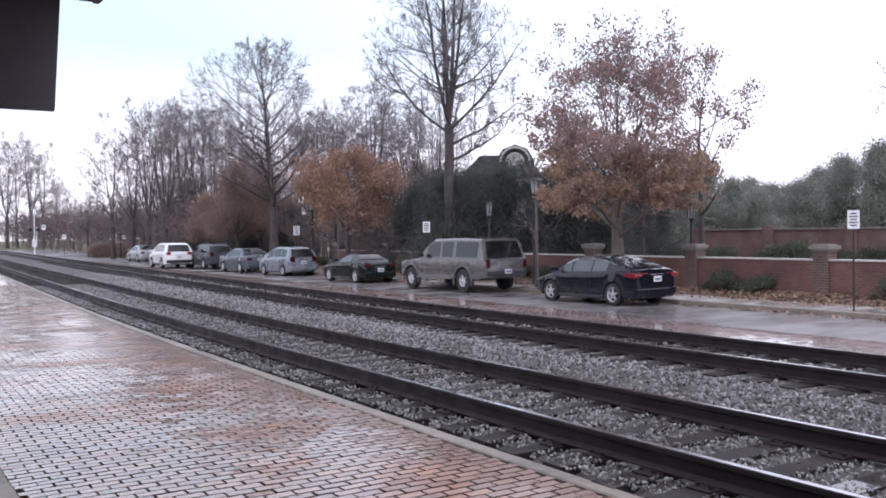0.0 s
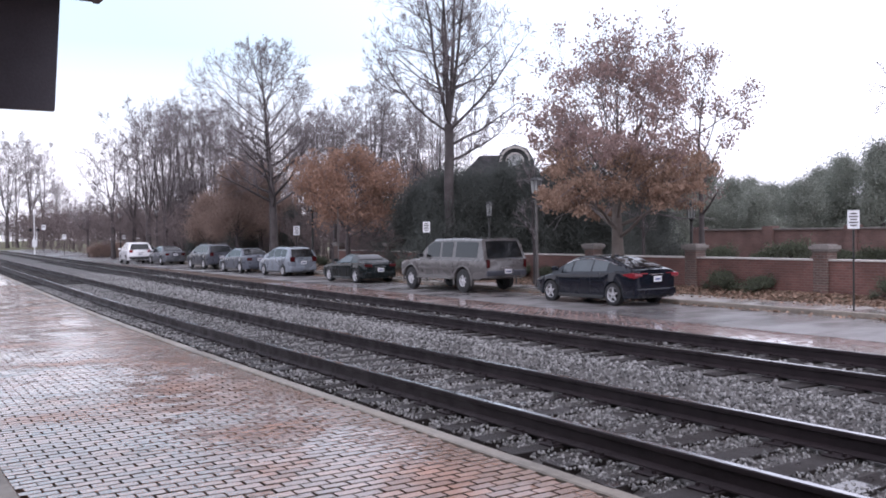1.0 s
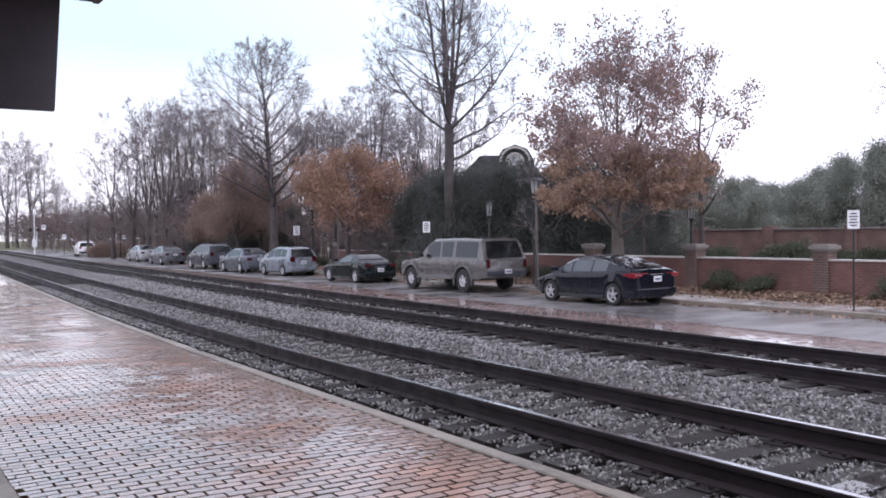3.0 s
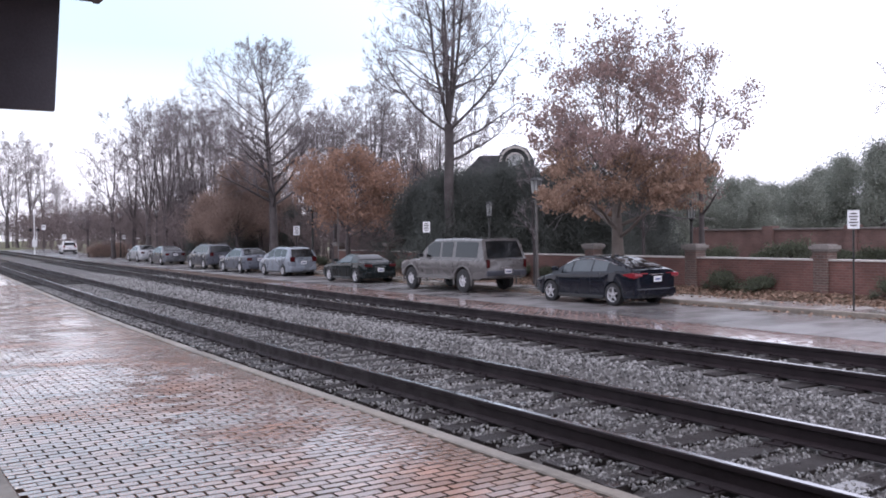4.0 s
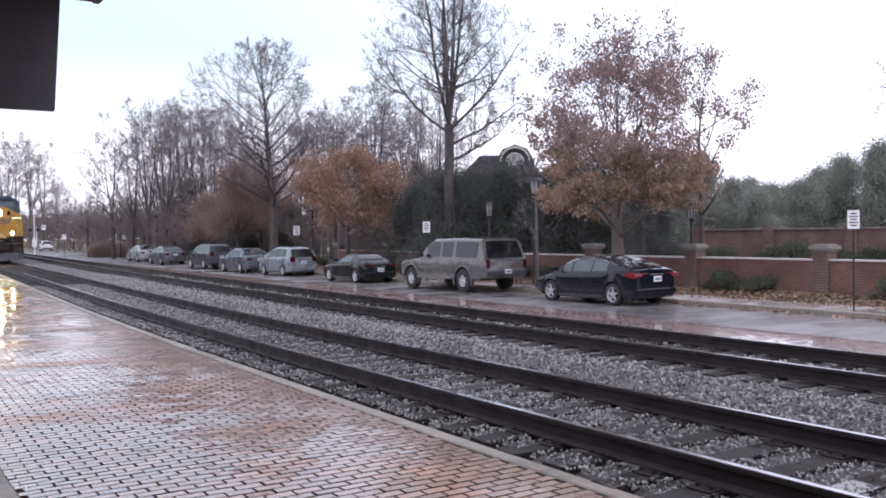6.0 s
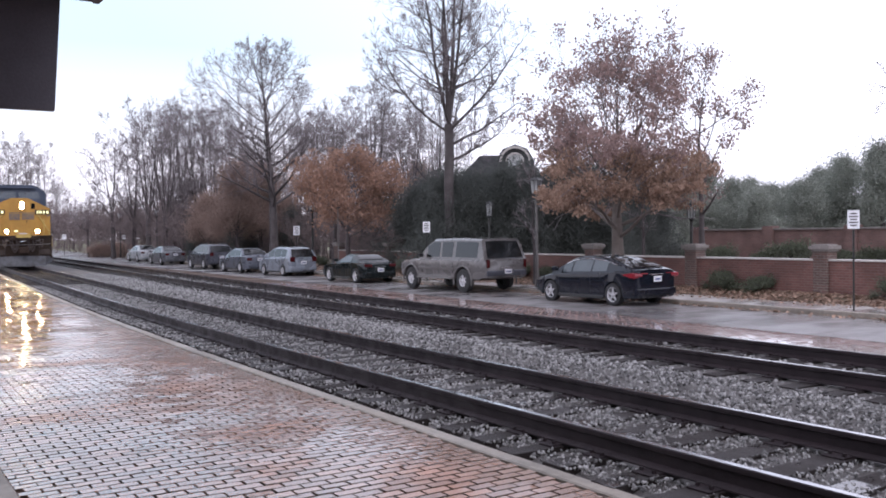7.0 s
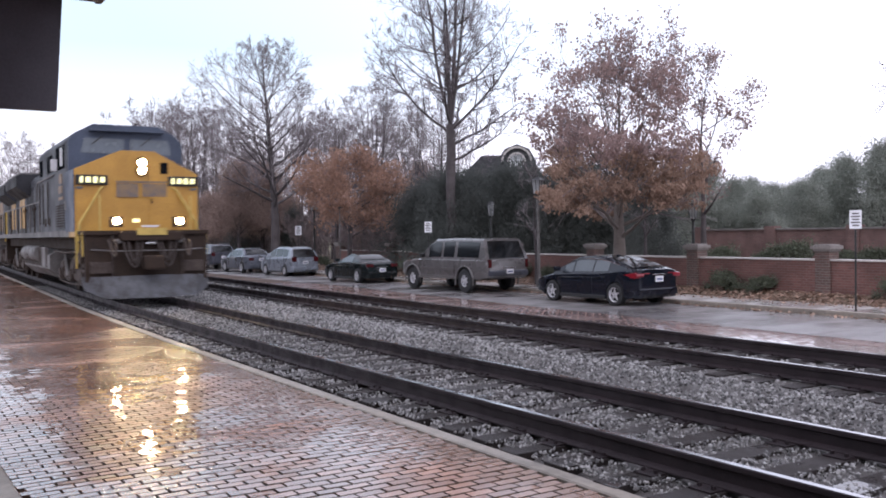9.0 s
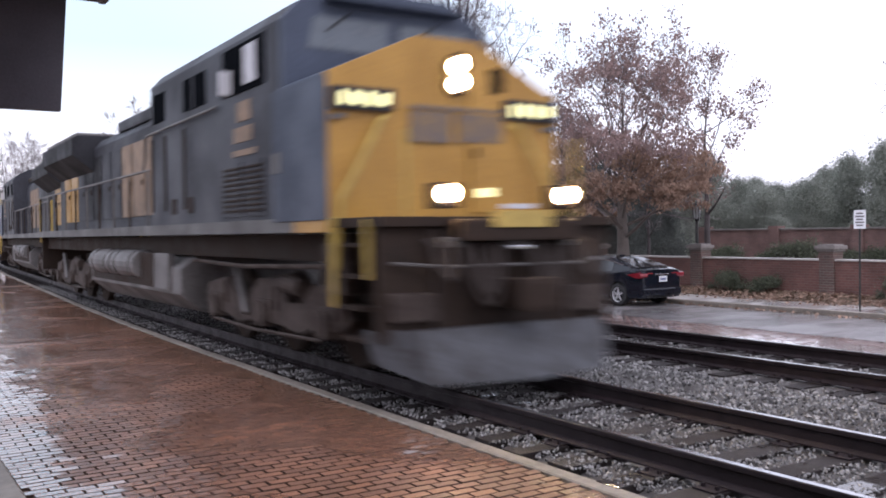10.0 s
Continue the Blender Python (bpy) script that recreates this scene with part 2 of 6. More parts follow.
# Base colour carries the sky reflection and the grey cabin behind the panes.
M_glass_pale = mat("sky_pale_car_glass", (0.085, 0.10, 0.11), 0.08, 0, (0.05, 0.06, 0.068), scale=1.5, rough_var=0.02, bump=0, spec=0.6)
M_chrome = mat("chrome_trim", (0.7, 0.7, 0.72), 0.12, 1.0, bump=0)
M_tail = mat("red_tail_lamp", (0.055, 0.006, 0.008), 0.15, 0, (0.04, 0.005, 0.006), bump=0)
M_tail_bright = mat("bright_red_tail_lamp", (0.24, 0.012, 0.022), 0.12, 0, (0.14, 0.008, 0.014), scale=9, bump=0)
M_plate = mat("white_number_plate", (0.7, 0.7, 0.72), 0.4, bump=0)
M_plate_ink = mat("plate_ink", (0.08, 0.1, 0.2), 0.5, bump=0)
M_head = mat("clear_head_lamp", (0.5, 0.5, 0.52), 0.1, 0.3, bump=0)
M_sign = mat("white_sign_sheet", (0.75, 0.76, 0.78), 0.4, 0, (0.65, 0.66, 0.68), bump=0)
M_sign_ink = mat("sign_ink", (0.13, 0.12, 0.12), 0.5, bump=0)
M_lamp_glass = mat("frosted_lantern_glass", (0.6, 0.62, 0.62), 0.3, bump=0)
M_post = mat("dark_green_post", (0.028, 0.03, 0.028), 0.45, 0.2, bump=0.05)
M_pole = mat("weathered_grey_pole", (0.15, 0.14, 0.135), 0.6, 0, (0.09, 0.085, 0.08), bump=0.05)
M_canopy = mat("dark_stained_board", (0.085, 0.076, 0.092), 0.6, 0, (0.06, 0.053, 0.064), scale=2, bump=0.1)


def leafy(m, share=0.4):
    """Lets light through thin leaves."""
    n, l = m.node_tree.nodes, m.node_tree.links
    b, out = n["Principled BSDF"], n["Material Output"]
    tr, mx = n.new("ShaderNodeBsdfTranslucent"), n.new("ShaderNodeMixShader")
    mx.inputs[0].default_value = share
    l.new(b.inputs["Base Color"].links[0].from_socket, tr.inputs["Color"])
    l.new(b.outputs[0], mx.inputs[1])
    l.new(tr.outputs[0], mx.inputs[2])
    l.new(mx.outputs[0], out.inputs["Surface"])


for m in (M_leaf_russet, M_leaf_tawny, M_leaf_orange, M_leaf_brown, M_leaf_grey, M_leaf_shrub):
    leafy(m)
leafy(M_leaf_green, 0.5)


def car_paint(name, c, metal=0.5, rough=0.3):
    return mat(name, c, rough, metal, tuple(k * 0.85 for k in c), scale=2, fine=300, bump=0.0, rough_var=0.06, coat=0.75, spec=0.06)


# ---------- small mesh tools ----------
def mesh_object(name, verts, faces, material, smooth=False):
    me = bpy.data.meshes.new(name)
    me.from_pydata([tuple(v) for v in verts], [], faces)
    me.update()
    for mt in (material if isinstance(material, (list, tuple)) else [material]):
        me.materials.append(mt)
    if smooth:
        me.shade_smooth()
    return new(name, me)


def part(name, bm, material, parent=None, label=""):
    """Links a bmesh as one mesh object under a thing or a part."""
    bmesh.ops.recalc_face_normals(bm, faces=bm.faces)
    me = bpy.data.meshes.new(name)
    bm.to_mesh(me)
    bm.free()
    me.materials.append(material)
    ob = new(name, me)
    if parent is not None:
        ob.parent = parent
    return tagged(ob, label)


def child(ob, parent, label=""):
    ob.parent = parent
    return tagged(ob, label)


def thing(name, m, label, category, group="", kind=""):
    ob = new(name)
    ob.empty_display_size = 0.2
    ob.matrix_basis = m
    return tagged(ob, label, category, group, kind)


def box(size, at=(0, 0, 0), bevel=0.0, turn=None, bm=None):
    bm = bm or bmesh.new()
    m = Matrix.Translation(at) @ (turn or Matrix.Identity(4)) @ Matrix.Diagonal((*size, 1))
    r = bmesh.ops.create_cube(bm, size=1, matrix=m)
    if bevel:
        es = list({e for v in r["verts"] for e in v.link_edges})
        bmesh.ops.bevel(bm, geom=es, offset=bevel, segments=2, affect="EDGES", profile=0.7)
    return bm


def rod(a, b, r, r2=None, n=8, bm=None):
    bm = bm or bmesh.new()
    a, b = Vector(a), Vector(b)
    d = b - a
    m = Matrix.Translation((a + b) / 2) @ d.to_track_quat("Z", "Y").to_matrix().to_4x4()
    bmesh.ops.create_cone(bm, cap_ends=True, segments=n, radius1=r, radius2=r if r2 is None else r2, depth=d.length, matrix=m)
    return bm


def prism(outline, y0, y1, bevel=0.0, axis="y"):
    """A side outline [(x, z)...] drawn out from y0 to y1."""
    bm = bmesh.new()
    put = (lambda p, y: (p[0], y, p[1])) if axis == "y" else (lambda p, x: (x, p[0], p[1]))
    a = [bm.verts.new(put(p, y0)) for p in outline]
    b = [bm.verts.new(put(p, y1)) for p in outline]
    bm.faces.new(a)
    bm.faces.new(b[::-1])
    for i in range(len(a)):
        j = (i + 1) % len(a)
        bm.faces.new((a[j], a[i], b[i], b[j]))
    if bevel:
        bmesh.ops.bevel(bm, geom=list(bm.edges), offset=bevel, segments=2, affect="EDGES", profile=0.7)
    return bm


def ribbon(name, profile, xs, shift, material, closed=False, smooth=False, mats=None):
    """A cross-section [(y, z)...] drawn along the line y = shift(x)."""
    verts, faces = [], []
    k = len(profile)
    for x in xs:
        s = shift(x)
        verts += [(x, y + s, z) for y, z in profile]
    for i in range(len(xs) - 1):
        for j in range(k if closed else k - 1):
            a, b = i * k + j, i * k + (j + 1) % k
            faces.append((a, a + k, b + k, b))
    ob = mesh_object(name, verts, faces, material, smooth)
    if mats:
        seg = k if closed else k - 1
        for i, p in enumerate(ob.data.polygons):
            p.material_index = mats[i % seg]
    return ob


# ---------- tapered tubes and leaf blades ----------
class Wood:
    """Gathers tapered tubes and leaf blades and turns them into meshes."""

    def __init__(self, seed):
        self.rng = random.Random(seed)
        self.v, self.f, self.tv, self.tf, self.lv, self.lf, self.tips = [], [], [], [], [], [], []

    def tube(self, pts, radii, n, fine=False):
        V, F = (self.tv, self.tf) if fine else (self.v, self.f)
        start = len(V)
        side = Vector((0.37, 0.81, 0.2))
        for i, p in enumerate(pts):
            d = (pts[min(i + 1, len(pts) - 1)] - pts[max(i - 1, 0)]).normalized()
            a = d.cross(side).normalized()
            b = d.cross(a)
            for k in range(n):
                t = 2 * math.pi * k / n
                V.append(p + (a * math.cos(t) + b * math.sin(t)) * radii[i])
        for i in range(len(pts) - 1):
            for k in range(n):
                q = start + i * n
                F.append((q + k, q + (k + 1) % n, q + n + (k + 1) % n, q + n + k))

    def branch(self, p, d, length, r, level, spec):
        rng = self.rng
        steps = 5 if level <= 1 else 3 if level < 4 else 2
        pts, radii = [p], [r]
        for i in range(steps):
            d = (d + Vector((rng.gauss(0, 1), rng.gauss(0, 1), rng.gauss(0, 0.7))) * spec["wiggle"] + Vector((0, 0, spec["rise"]))).normalized()
            p = p + d * (length / steps)
            pts.append(p)
            radii.append(max(spec["thin"], r * (1 - 0.8 * (i + 1) / steps)))
        self.tube(pts, radii, 7 if level == 0 else 5 if level == 1 else 3, fine=level >= 2)
        if level >= spec["levels"]:
            self.tips.append((pts[-1], d))
            self.tips.append((pts[-2], d))
            return
        n = spec["split"][min(level, len(spec["split"]) - 1)]
        for i in range(n):
            t = rng.uniform(0.25, 1.0)
            k = min(steps - 1, int(t * steps))
            q = pts[k].lerp(pts[k + 1], t * steps - k)
            dd = (pts[k + 1] - pts[k]).normalized()
            side = dd.orthogonal().normalized()
            side.rotate(Matrix.Rotation(rng.uniform(0, 6.283), 3, dd))
            a = radians(rng.uniform(*spec["angle"]))
            nd = dd * math.cos(a) + side * math.sin(a)
            self.branch(q, nd, length * rng.uniform(*spec["ratio"]) * (1.15 - 0.5 * t), max(spec["thin"], radii[k] * 0.55), level + 1, spec)

    def leaflet(self, p, s):
        rng = self.rng
        q = Euler((rng.uniform(0, 6.3), rng.uniform(0, 6.3), rng.uniform(0, 6.3))).to_matrix()
        n = len(self.lv)
        for c in ((-0.5, -0.3, 0), (0.6, 0, 0.05), (-0.3, 0.45, 0)):
            self.lv.append(p + q @ (Vector(c) * s))
        self.lf.append((n, n + 1, n + 2))

    def leaf(self, p, s):
        rng = self.rng
        q = Euler((rng.uniform(0, 6.3), rng.uniform(0, 6.3), rng.uniform(0, 6.3))).to_matrix()
        n = len(self.lv)
        for c in ((-0.5, 0, 0), (0, -0.36, 0.12), (0.62, 0, 0), (0, 0.36, 0.12)):
            self.lv.append(p + q @ (Vector(c) * s))
        self.lf.append((n, n + 1, n + 2, n + 3))


XS = [-420, -300, -220, -160, -120, -100, -85, -72, -62, -54] + [-48 + 2 * i for i in range(36)] + [30, 45, 70, 110]
XS_N = [x for x in XS if x >= -220]

# ---------- ground ----------
g = 900
ground = mesh_object("ground", [(-g, -g, -0.66), (g, -g, -0.66), (g, g, -0.66), (-g, g, -0.66)], [(0, 1, 2, 3)], M_grass)
tagged(ground, "damp winter grass and bare earth", "ground", kind="structure")

# platform slab with its kerb
platform = ribbon("pavement_platform", [(-6.0, -0.64), (-6.0, PLATFORM_Z - 0.022), (4.20, PLATFORM_Z - 0.022), (4.20, -0.64)], XS_N, lambda x: min(bend(x), 30), M_sand)
far_paving = ribbon("pavement_far", [(-1.2, -0.64), (-1.2, PLATFORM_Z - 0.004), (4.198, PLATFORM_Z - 0.004), (4.198, -0.64)], [x for x in XS_N if x <= -38], bend, M_paver)
tagged(far_paving, "wet red brick paving far along the platform", "pavement", kind="structure")
tagged(platform, "wet red clay brick station platform", "platform", kind="structure")
kerb = ribbon("platform_kerb", [(4.20, -0.64), (4.20, PLATFORM_Z + 0.002), (4.215, PLATFORM_Z + 0.012), (4.335, PLATFORM_Z + 0.012), (4.352, PLATFORM_Z - 0.005), (4.352, -0.64)], XS_N, bend, M_kerb)
tagged(kerb, "worn pale concrete platform edge kerb", "kerb", kind="structure")
strip = ribbon("concrete_band", [(-1.2, -0.5), (-1.2, PLATFORM_Z + 0.02), (0.93, PLATFORM_Z + 0.02), (0.95, PLATFORM_Z), (0.95, -0.5)], [x for x in XS if -60 <= x <= 20], lambda x: 0, M_kerb)
tagged(strip, "smooth grey concrete band along the brick platform", "pavement", kind="structure")

# ballast bed: shoulders and cribs
bed = ribbon("ballast_bed", [(4.34, -0.60), (4.352, -0.30), (4.6, -0.235), (7.0, -0.205), (7.8, -0.20), (8.5, -0.20), (11.0, -0.21), (11.5, -0.30), (11.75, -0.42), (11.8, -0.62)], XS, bend, M_ballast_bed)
tagged(bed, "dark damp ballast bed under both tracks", "ballast", kind="structure")

# street: brick apron, road, kerb, sidewalk, verge
apron = ribbon("street_brick_apron", [(11.7, -0.64), (11.7, -0.36), (12.4, -0.43), (15.9, ROAD_Z + 0.004), (15.9, -0.64)], [x for x in XS if x > -120], lambda x: bend(x) if x > -30 else bend(-30) + 0.03 * (-30 - x), M_sand)
tagged(apron, "wet brick paved strip between tracks and street", "pavement", kind="structure")
road = ribbon("road", [(11.0, ROAD_Z - 0.05), (15.86, ROAD_Z), (18.5, ROAD_Z + 0.01), (20.05, ROAD_Z)], [-190] + [x for x in XS if x > -190], street_bend, M_asphalt)
tagged(road, "wet dark asphalt street beside the railway", "road", kind="structure")
seam = ribbon("road_seam", [(15.90, ROAD_Z - 0.02), (15.90, ROAD_Z + 0.012), (15.98, ROAD_Z + 0.012), (15.98, ROAD_Z - 0.02)], [x for x in XS if x > -40], bend, M_tie)
tagged(seam, "dark wet joint between street bricks and asphalt", "road joint", kind="structure")
street_kerb = ribbon("street_kerb", [(20.05, -0.66), (20.05, WALK_Z - 0.01), (20.07, WALK_Z + 0.004), (20.2, WALK_Z + 0.004), (20.2, -0.66)], [x for x in XS if x > -110], street_bend, M_kerb)
tagged(street_kerb, "low wet concrete street kerb", "kerb", kind="structure")
sidewalk = ribbon("sidewalk", [(20.2, -0.66), (20.2, WALK_Z), (21.75, WALK_Z + 0.02), (21.75, -0.66)], [x for x in XS if -110 < x], street_bend, M_walk)
tagged(sidewalk, "wet pale concrete sidewalk", "pavement", kind="structure")
verge = ribbon("verge_soil", [(21.75, -0.66), (21.75, WALK_Z + 0.03), (22.9, LAWN_Z), (30, LAWN_Z), (60, -0.2), (62, -0.7)], [x for x in XS if -110 < x], street_bend, M_soil)
tagged(verge, "bare soil strip covered with fallen brown leaves", "ground", kind="structure")


# ---------- tracks ----------
def rail_section(c):
    w = [(-0.070, -0.172), (-0.070, -0.160), (-0.012, -0.135), (-0.010, -0.050), (-0.036, -0.040), (-0.036, -0.008), (-0.028, 0.0),
         (0.028, 0.0), (0.036, -0.008), (0.036, -0.040), (0.010, -0.050), (0.012, -0.135), (0.070, -0.160), (0.070, -0.172)]
    return [(c + y, z) for y, z in w]


def railway(centre, label):
    th = thing("railway_track", Matrix.Identity(4), label, "railway track", "tracks")
    for side in (-GAUGE / 2, GAUGE / 2):
        r = ribbon("rail", rail_section(centre + side), XS, bend, [M_rail, M_railtop], closed=True, mats=[0] * 6 + [1] + [0] * 7)
        child(r, th, "dark rusty steel rail with a polished running face")
    rng = random.Random(int(centre * 10))
    base = bmesh.new()
    box((0.23, 2.6, 0.16), (0, 0, -0.08), 0.008, bm=base)
    me = bpy.data.meshes.new("sleeper")
    base.to_mesh(me)
    base.free()
    me.materials.append(M_tie)
    plate_me = bpy.data.meshes.new("tie_plate")
    base = bmesh.new()
    box((0.19, 0.34, 0.012), (0, 0, 0.004), 0.0, bm=base)
    for dy in (-0.1, 0.1):
        for dx in (-0.06, 0.06):
            box((0.02, 0.025, 0.03), (dx, dy, 0.02), 0, bm=base)
    base.to_mesh(plate_me)
    base.free()
    plate_me.materials.append(M_rail)
    for i in range(150):
        x = 6 - i * 0.53
        y = centre + bend(x)
        s = new("sleeper", me)
        s.parent = th
        slope = math.atan2(bend(x + 0.5) - bend(x - 0.5), 1.0)
        s.matrix_basis = pose(x + rng.uniform(-0.03, 0.03), y + rng.uniform(-0.05, 0.05), -0.178 - rng.uniform(0, 0.012), 0, 0, math.degrees(slope) + rng.uniform(-1.2, 1.2))
        for k in (-1, 1) if x > -40 else ():
            p = new("tie_plate", plate_me)
            p.parent = s
            p.matrix_basis = pose(0, k * GAUGE / 2, 0.003)
    return th


railway(TRACK_NEAR, "near railway track with rusty rails on wet wooden sleepers")
railway(TRACK_FAR, "far railway track with rusty rails half sunk in grey ballast")


def stones(name, count, x0, x1, y0, y1, size, level, label, seed, keep=lambda x, y: True):
    rng = np.random.default_rng(seed)
    oct_v = np.array([(1, 0, 0), (-1, 0, 0), (0, 1, 0), (0, -1, 0), (0, 0, 1), (0, 0, -1)], float)
    oct_f = [(0, 2, 4), (2, 1, 4), (1, 3, 4), (3, 0, 4), (2, 0, 5), (1, 2, 5), (3, 1, 5), (0, 3, 5)]
    verts, faces = [], []
    n = 0
    for i in range(count):
        u = rng.random()
        x = x1 + (x0 - x1) * (u ** 1.5)
        y = rng.uniform(y0, y1)
        if not keep(x, y):
            continue
        s = size * rng.uniform(0.6, 1.35) * (1 + abs(x) * 0.012)
        q = Euler(rng.uniform(0, 6.28, 3)).to_matrix()
        v = (oct_v * rng.uniform(0.6, 1.2, (6, 1)) * (s, s * rng.uniform(0.6, 1), s * rng.uniform(0.5, 0.9))) @ np.array(q)
        v += (x, y + bend(x), level(y) + s * 0.2)
        verts += v.tolist()
        faces += [(a + n, b + n, c + n) for a, b, c in oct_f]
        n += 6
    ob = mesh_object(name, verts, faces, M_ballast)
    return tagged(ob, label, "ballast", kind="stuff")


def clear_of_rails(x, y):
    return all(abs(y - (c + s)) > 0.09 for c in (TRACK_NEAR, TRACK_FAR) for s in (-GAUGE / 2, GAUGE / 2))


def far_ends(x, y):
    """Leaves the near ends of the far track's sleepers bare."""
    i = (6 - x) / 0.53
    return clear_of_rails(x, y) and not (8.5 < y < 9.1 and abs(i - round(i)) * 0.53 < 0.15)


def crib(x, y):
    """Stones lie between the sleepers of the near track, over and between them elsewhere."""
    i = (6 - x) / 0.53
    on_tie = abs(i - round(i)) * 0.53 < 0.095 and i > 0
    patchy = noise.noise(Vector((x * 1.3, y * 1.3, 7))) > 0.13
    return clear_of_rails(x, y) and not (on_tie and abs(y - TRACK_NEAR) < 1.3 and not patchy)


stones("ballast_stones", 24000, -45, 5, 6.95, 8.7, 0.025, lambda y: -0.195 + 0.05 * math.exp(-((y - 7.8) / 0.5) ** 2), "loose pale grey ballast stones between the two tracks", 1, far_ends)
stones("ballast_stones", 58000, -36, 5, 4.38, 6.95, 0.018, lambda y: -0.19, "dirty ballast stones in the near track", 2, crib)
stones("ballast_stones", 8000, -42, 3, 8.7, 11.5, 0.03, lambda y: -0.20 if y < 11 else -0.22, "dirty ballast stones in the far track", 3, far_ends)

# ---------- low brick wall with piers along the sidewalk ----------
def on_street(x, off):
    return x, off + street_bend(x)


WALL_OFF = 23.2
PIERS = [-5.9, -10.6, -15.37, -20.14, -25.05, -30.2, -35.4, -40.8, -47.0]


def brick_pier(x):
    px, py = on_street(x, WALL_OFF)
    th = thing("brick_pier", pose(px, py, LAWN_Z - 0.05), "square red brick pier with a wide grey stone cap", "pier", "piers of the garden wall")
    part("shaft", box((0.46, 0.46, 1.24), (0, 0, 0.62), 0.006), M_pier, th)
    bm = box((0.64, 0.64, 0.11), (0, 0, 1.355), 0.02)
    box((0.54, 0.54, 0.06), (0, 0, 1.27), 0.012, bm=bm)
    box((0.50, 0.50, 0.04), (0, 0, 1.43), 0.015, bm=bm)
    part("cap", bm, M_pier_cap, th, "weathered grey cap stone")
    return th


for x in PIERS:
    brick_pier(x)
for a, b in zip(PIERS[:-1], PIERS[1:]):
    (xa, ya), (xb, yb) = on_street(a, WALL_OFF), on_street(b, WALL_OFF)
    ln = math.hypot(xb - xa, yb - ya) - 0.46
    th = thing("garden_wall", pose((xa + xb) / 2, (ya + yb) / 2, LAWN_Z - 0.05, 0, 0, math.degrees(math.atan2(yb - ya, xb - xa))), "low red brick garden wall with a pale coping", "wall", "stretches of garden wall")
    part("brick_panel", box((ln, 0.3, 0.97), (0, 0, 0.485)), M_wall, th)
    n = max(1, round(ln / 0.6))
    for i in range(n):
        part("coping_stone", box((ln / n - 0.008, 0.38, 0.048), (-ln / 2 + (i + 0.5) * ln / n, 0, 1.0), 0.01), M_cap, th)

# the higher brick wall of the garden behind, with thin piers
far_wall = thing("terrace_wall", pose(-18, 36.5, -0.3, 0, 0, 0), "long dull red brick wall behind the garden", "wall")
part("brick_panel", box((32.4, 0.35, 1.86), (2.8, 0, 0.93)), M_wall_far, far_wall)
part("coping", box((32.4, 0.5, 0.08), (2.8, 0, 1.90), 0.01), M_pier_cap, far_wall)
for i in range(8):
    part("wall_pier", box((0.55, 0.55, 2.05), (-13.1 + i * 4.2, -0.05, 1.025), 0.01), M_wall_far, far_wall)


# ---------- street furniture ----------
def sign_post(x, y, z0, height, w, h, label, face=-1.1, lines=5):
    th = thing("parking_sign", pose(x, y, z0, 0, 0, math.degrees(face)), label, "sign", "signs along the street")
    part("post", box((0.045, 0.03, height), (0, 0.03, height / 2), 0.004), M_post, th)
    part("sign_plate", box((w, 0.008, h), (0, 0, height - h / 2 + 0.03), 0.002), M_sign, th, "white metal plate")
    for i in range(lines):
        part("text_bar", box((w * (0.55 + 0.2 * (i % 2)), 0.004, h * 0.08), (0, -0.0055, height - h * (0.18 + 0.16 * i) + 0.03)), M_sign_ink, th, "dark line of writing")
    for dz in (0.06, h - 0.06):
        part("bolt", rod((0, -0.004, height - dz + 0.03), (0, -0.009, height - dz + 0.03), 0.008, n=6), M_chrome, th)
    return th


def place(bearing, d):
    a = radians(bearing)
    return -d * math.sin(a), d * math.cos(a)


sign_post(-12.7, 20.4, WALK_Z, 2.43, 0.27, 0.45, "white parking sign on a dark post beside the sidewalk", radians(35))
sign_post(*place(57.5, 38.5), WALK_Z, 2.5, 0.31, 0.46, "white parking sign on a dark post beside the sidewalk trees", radians(55))
sign_post(*place(65.7, 52.5), WALK_Z, 2.52, 0.36, 0.52, "white parking sign above a silver hatchback", radians(60))


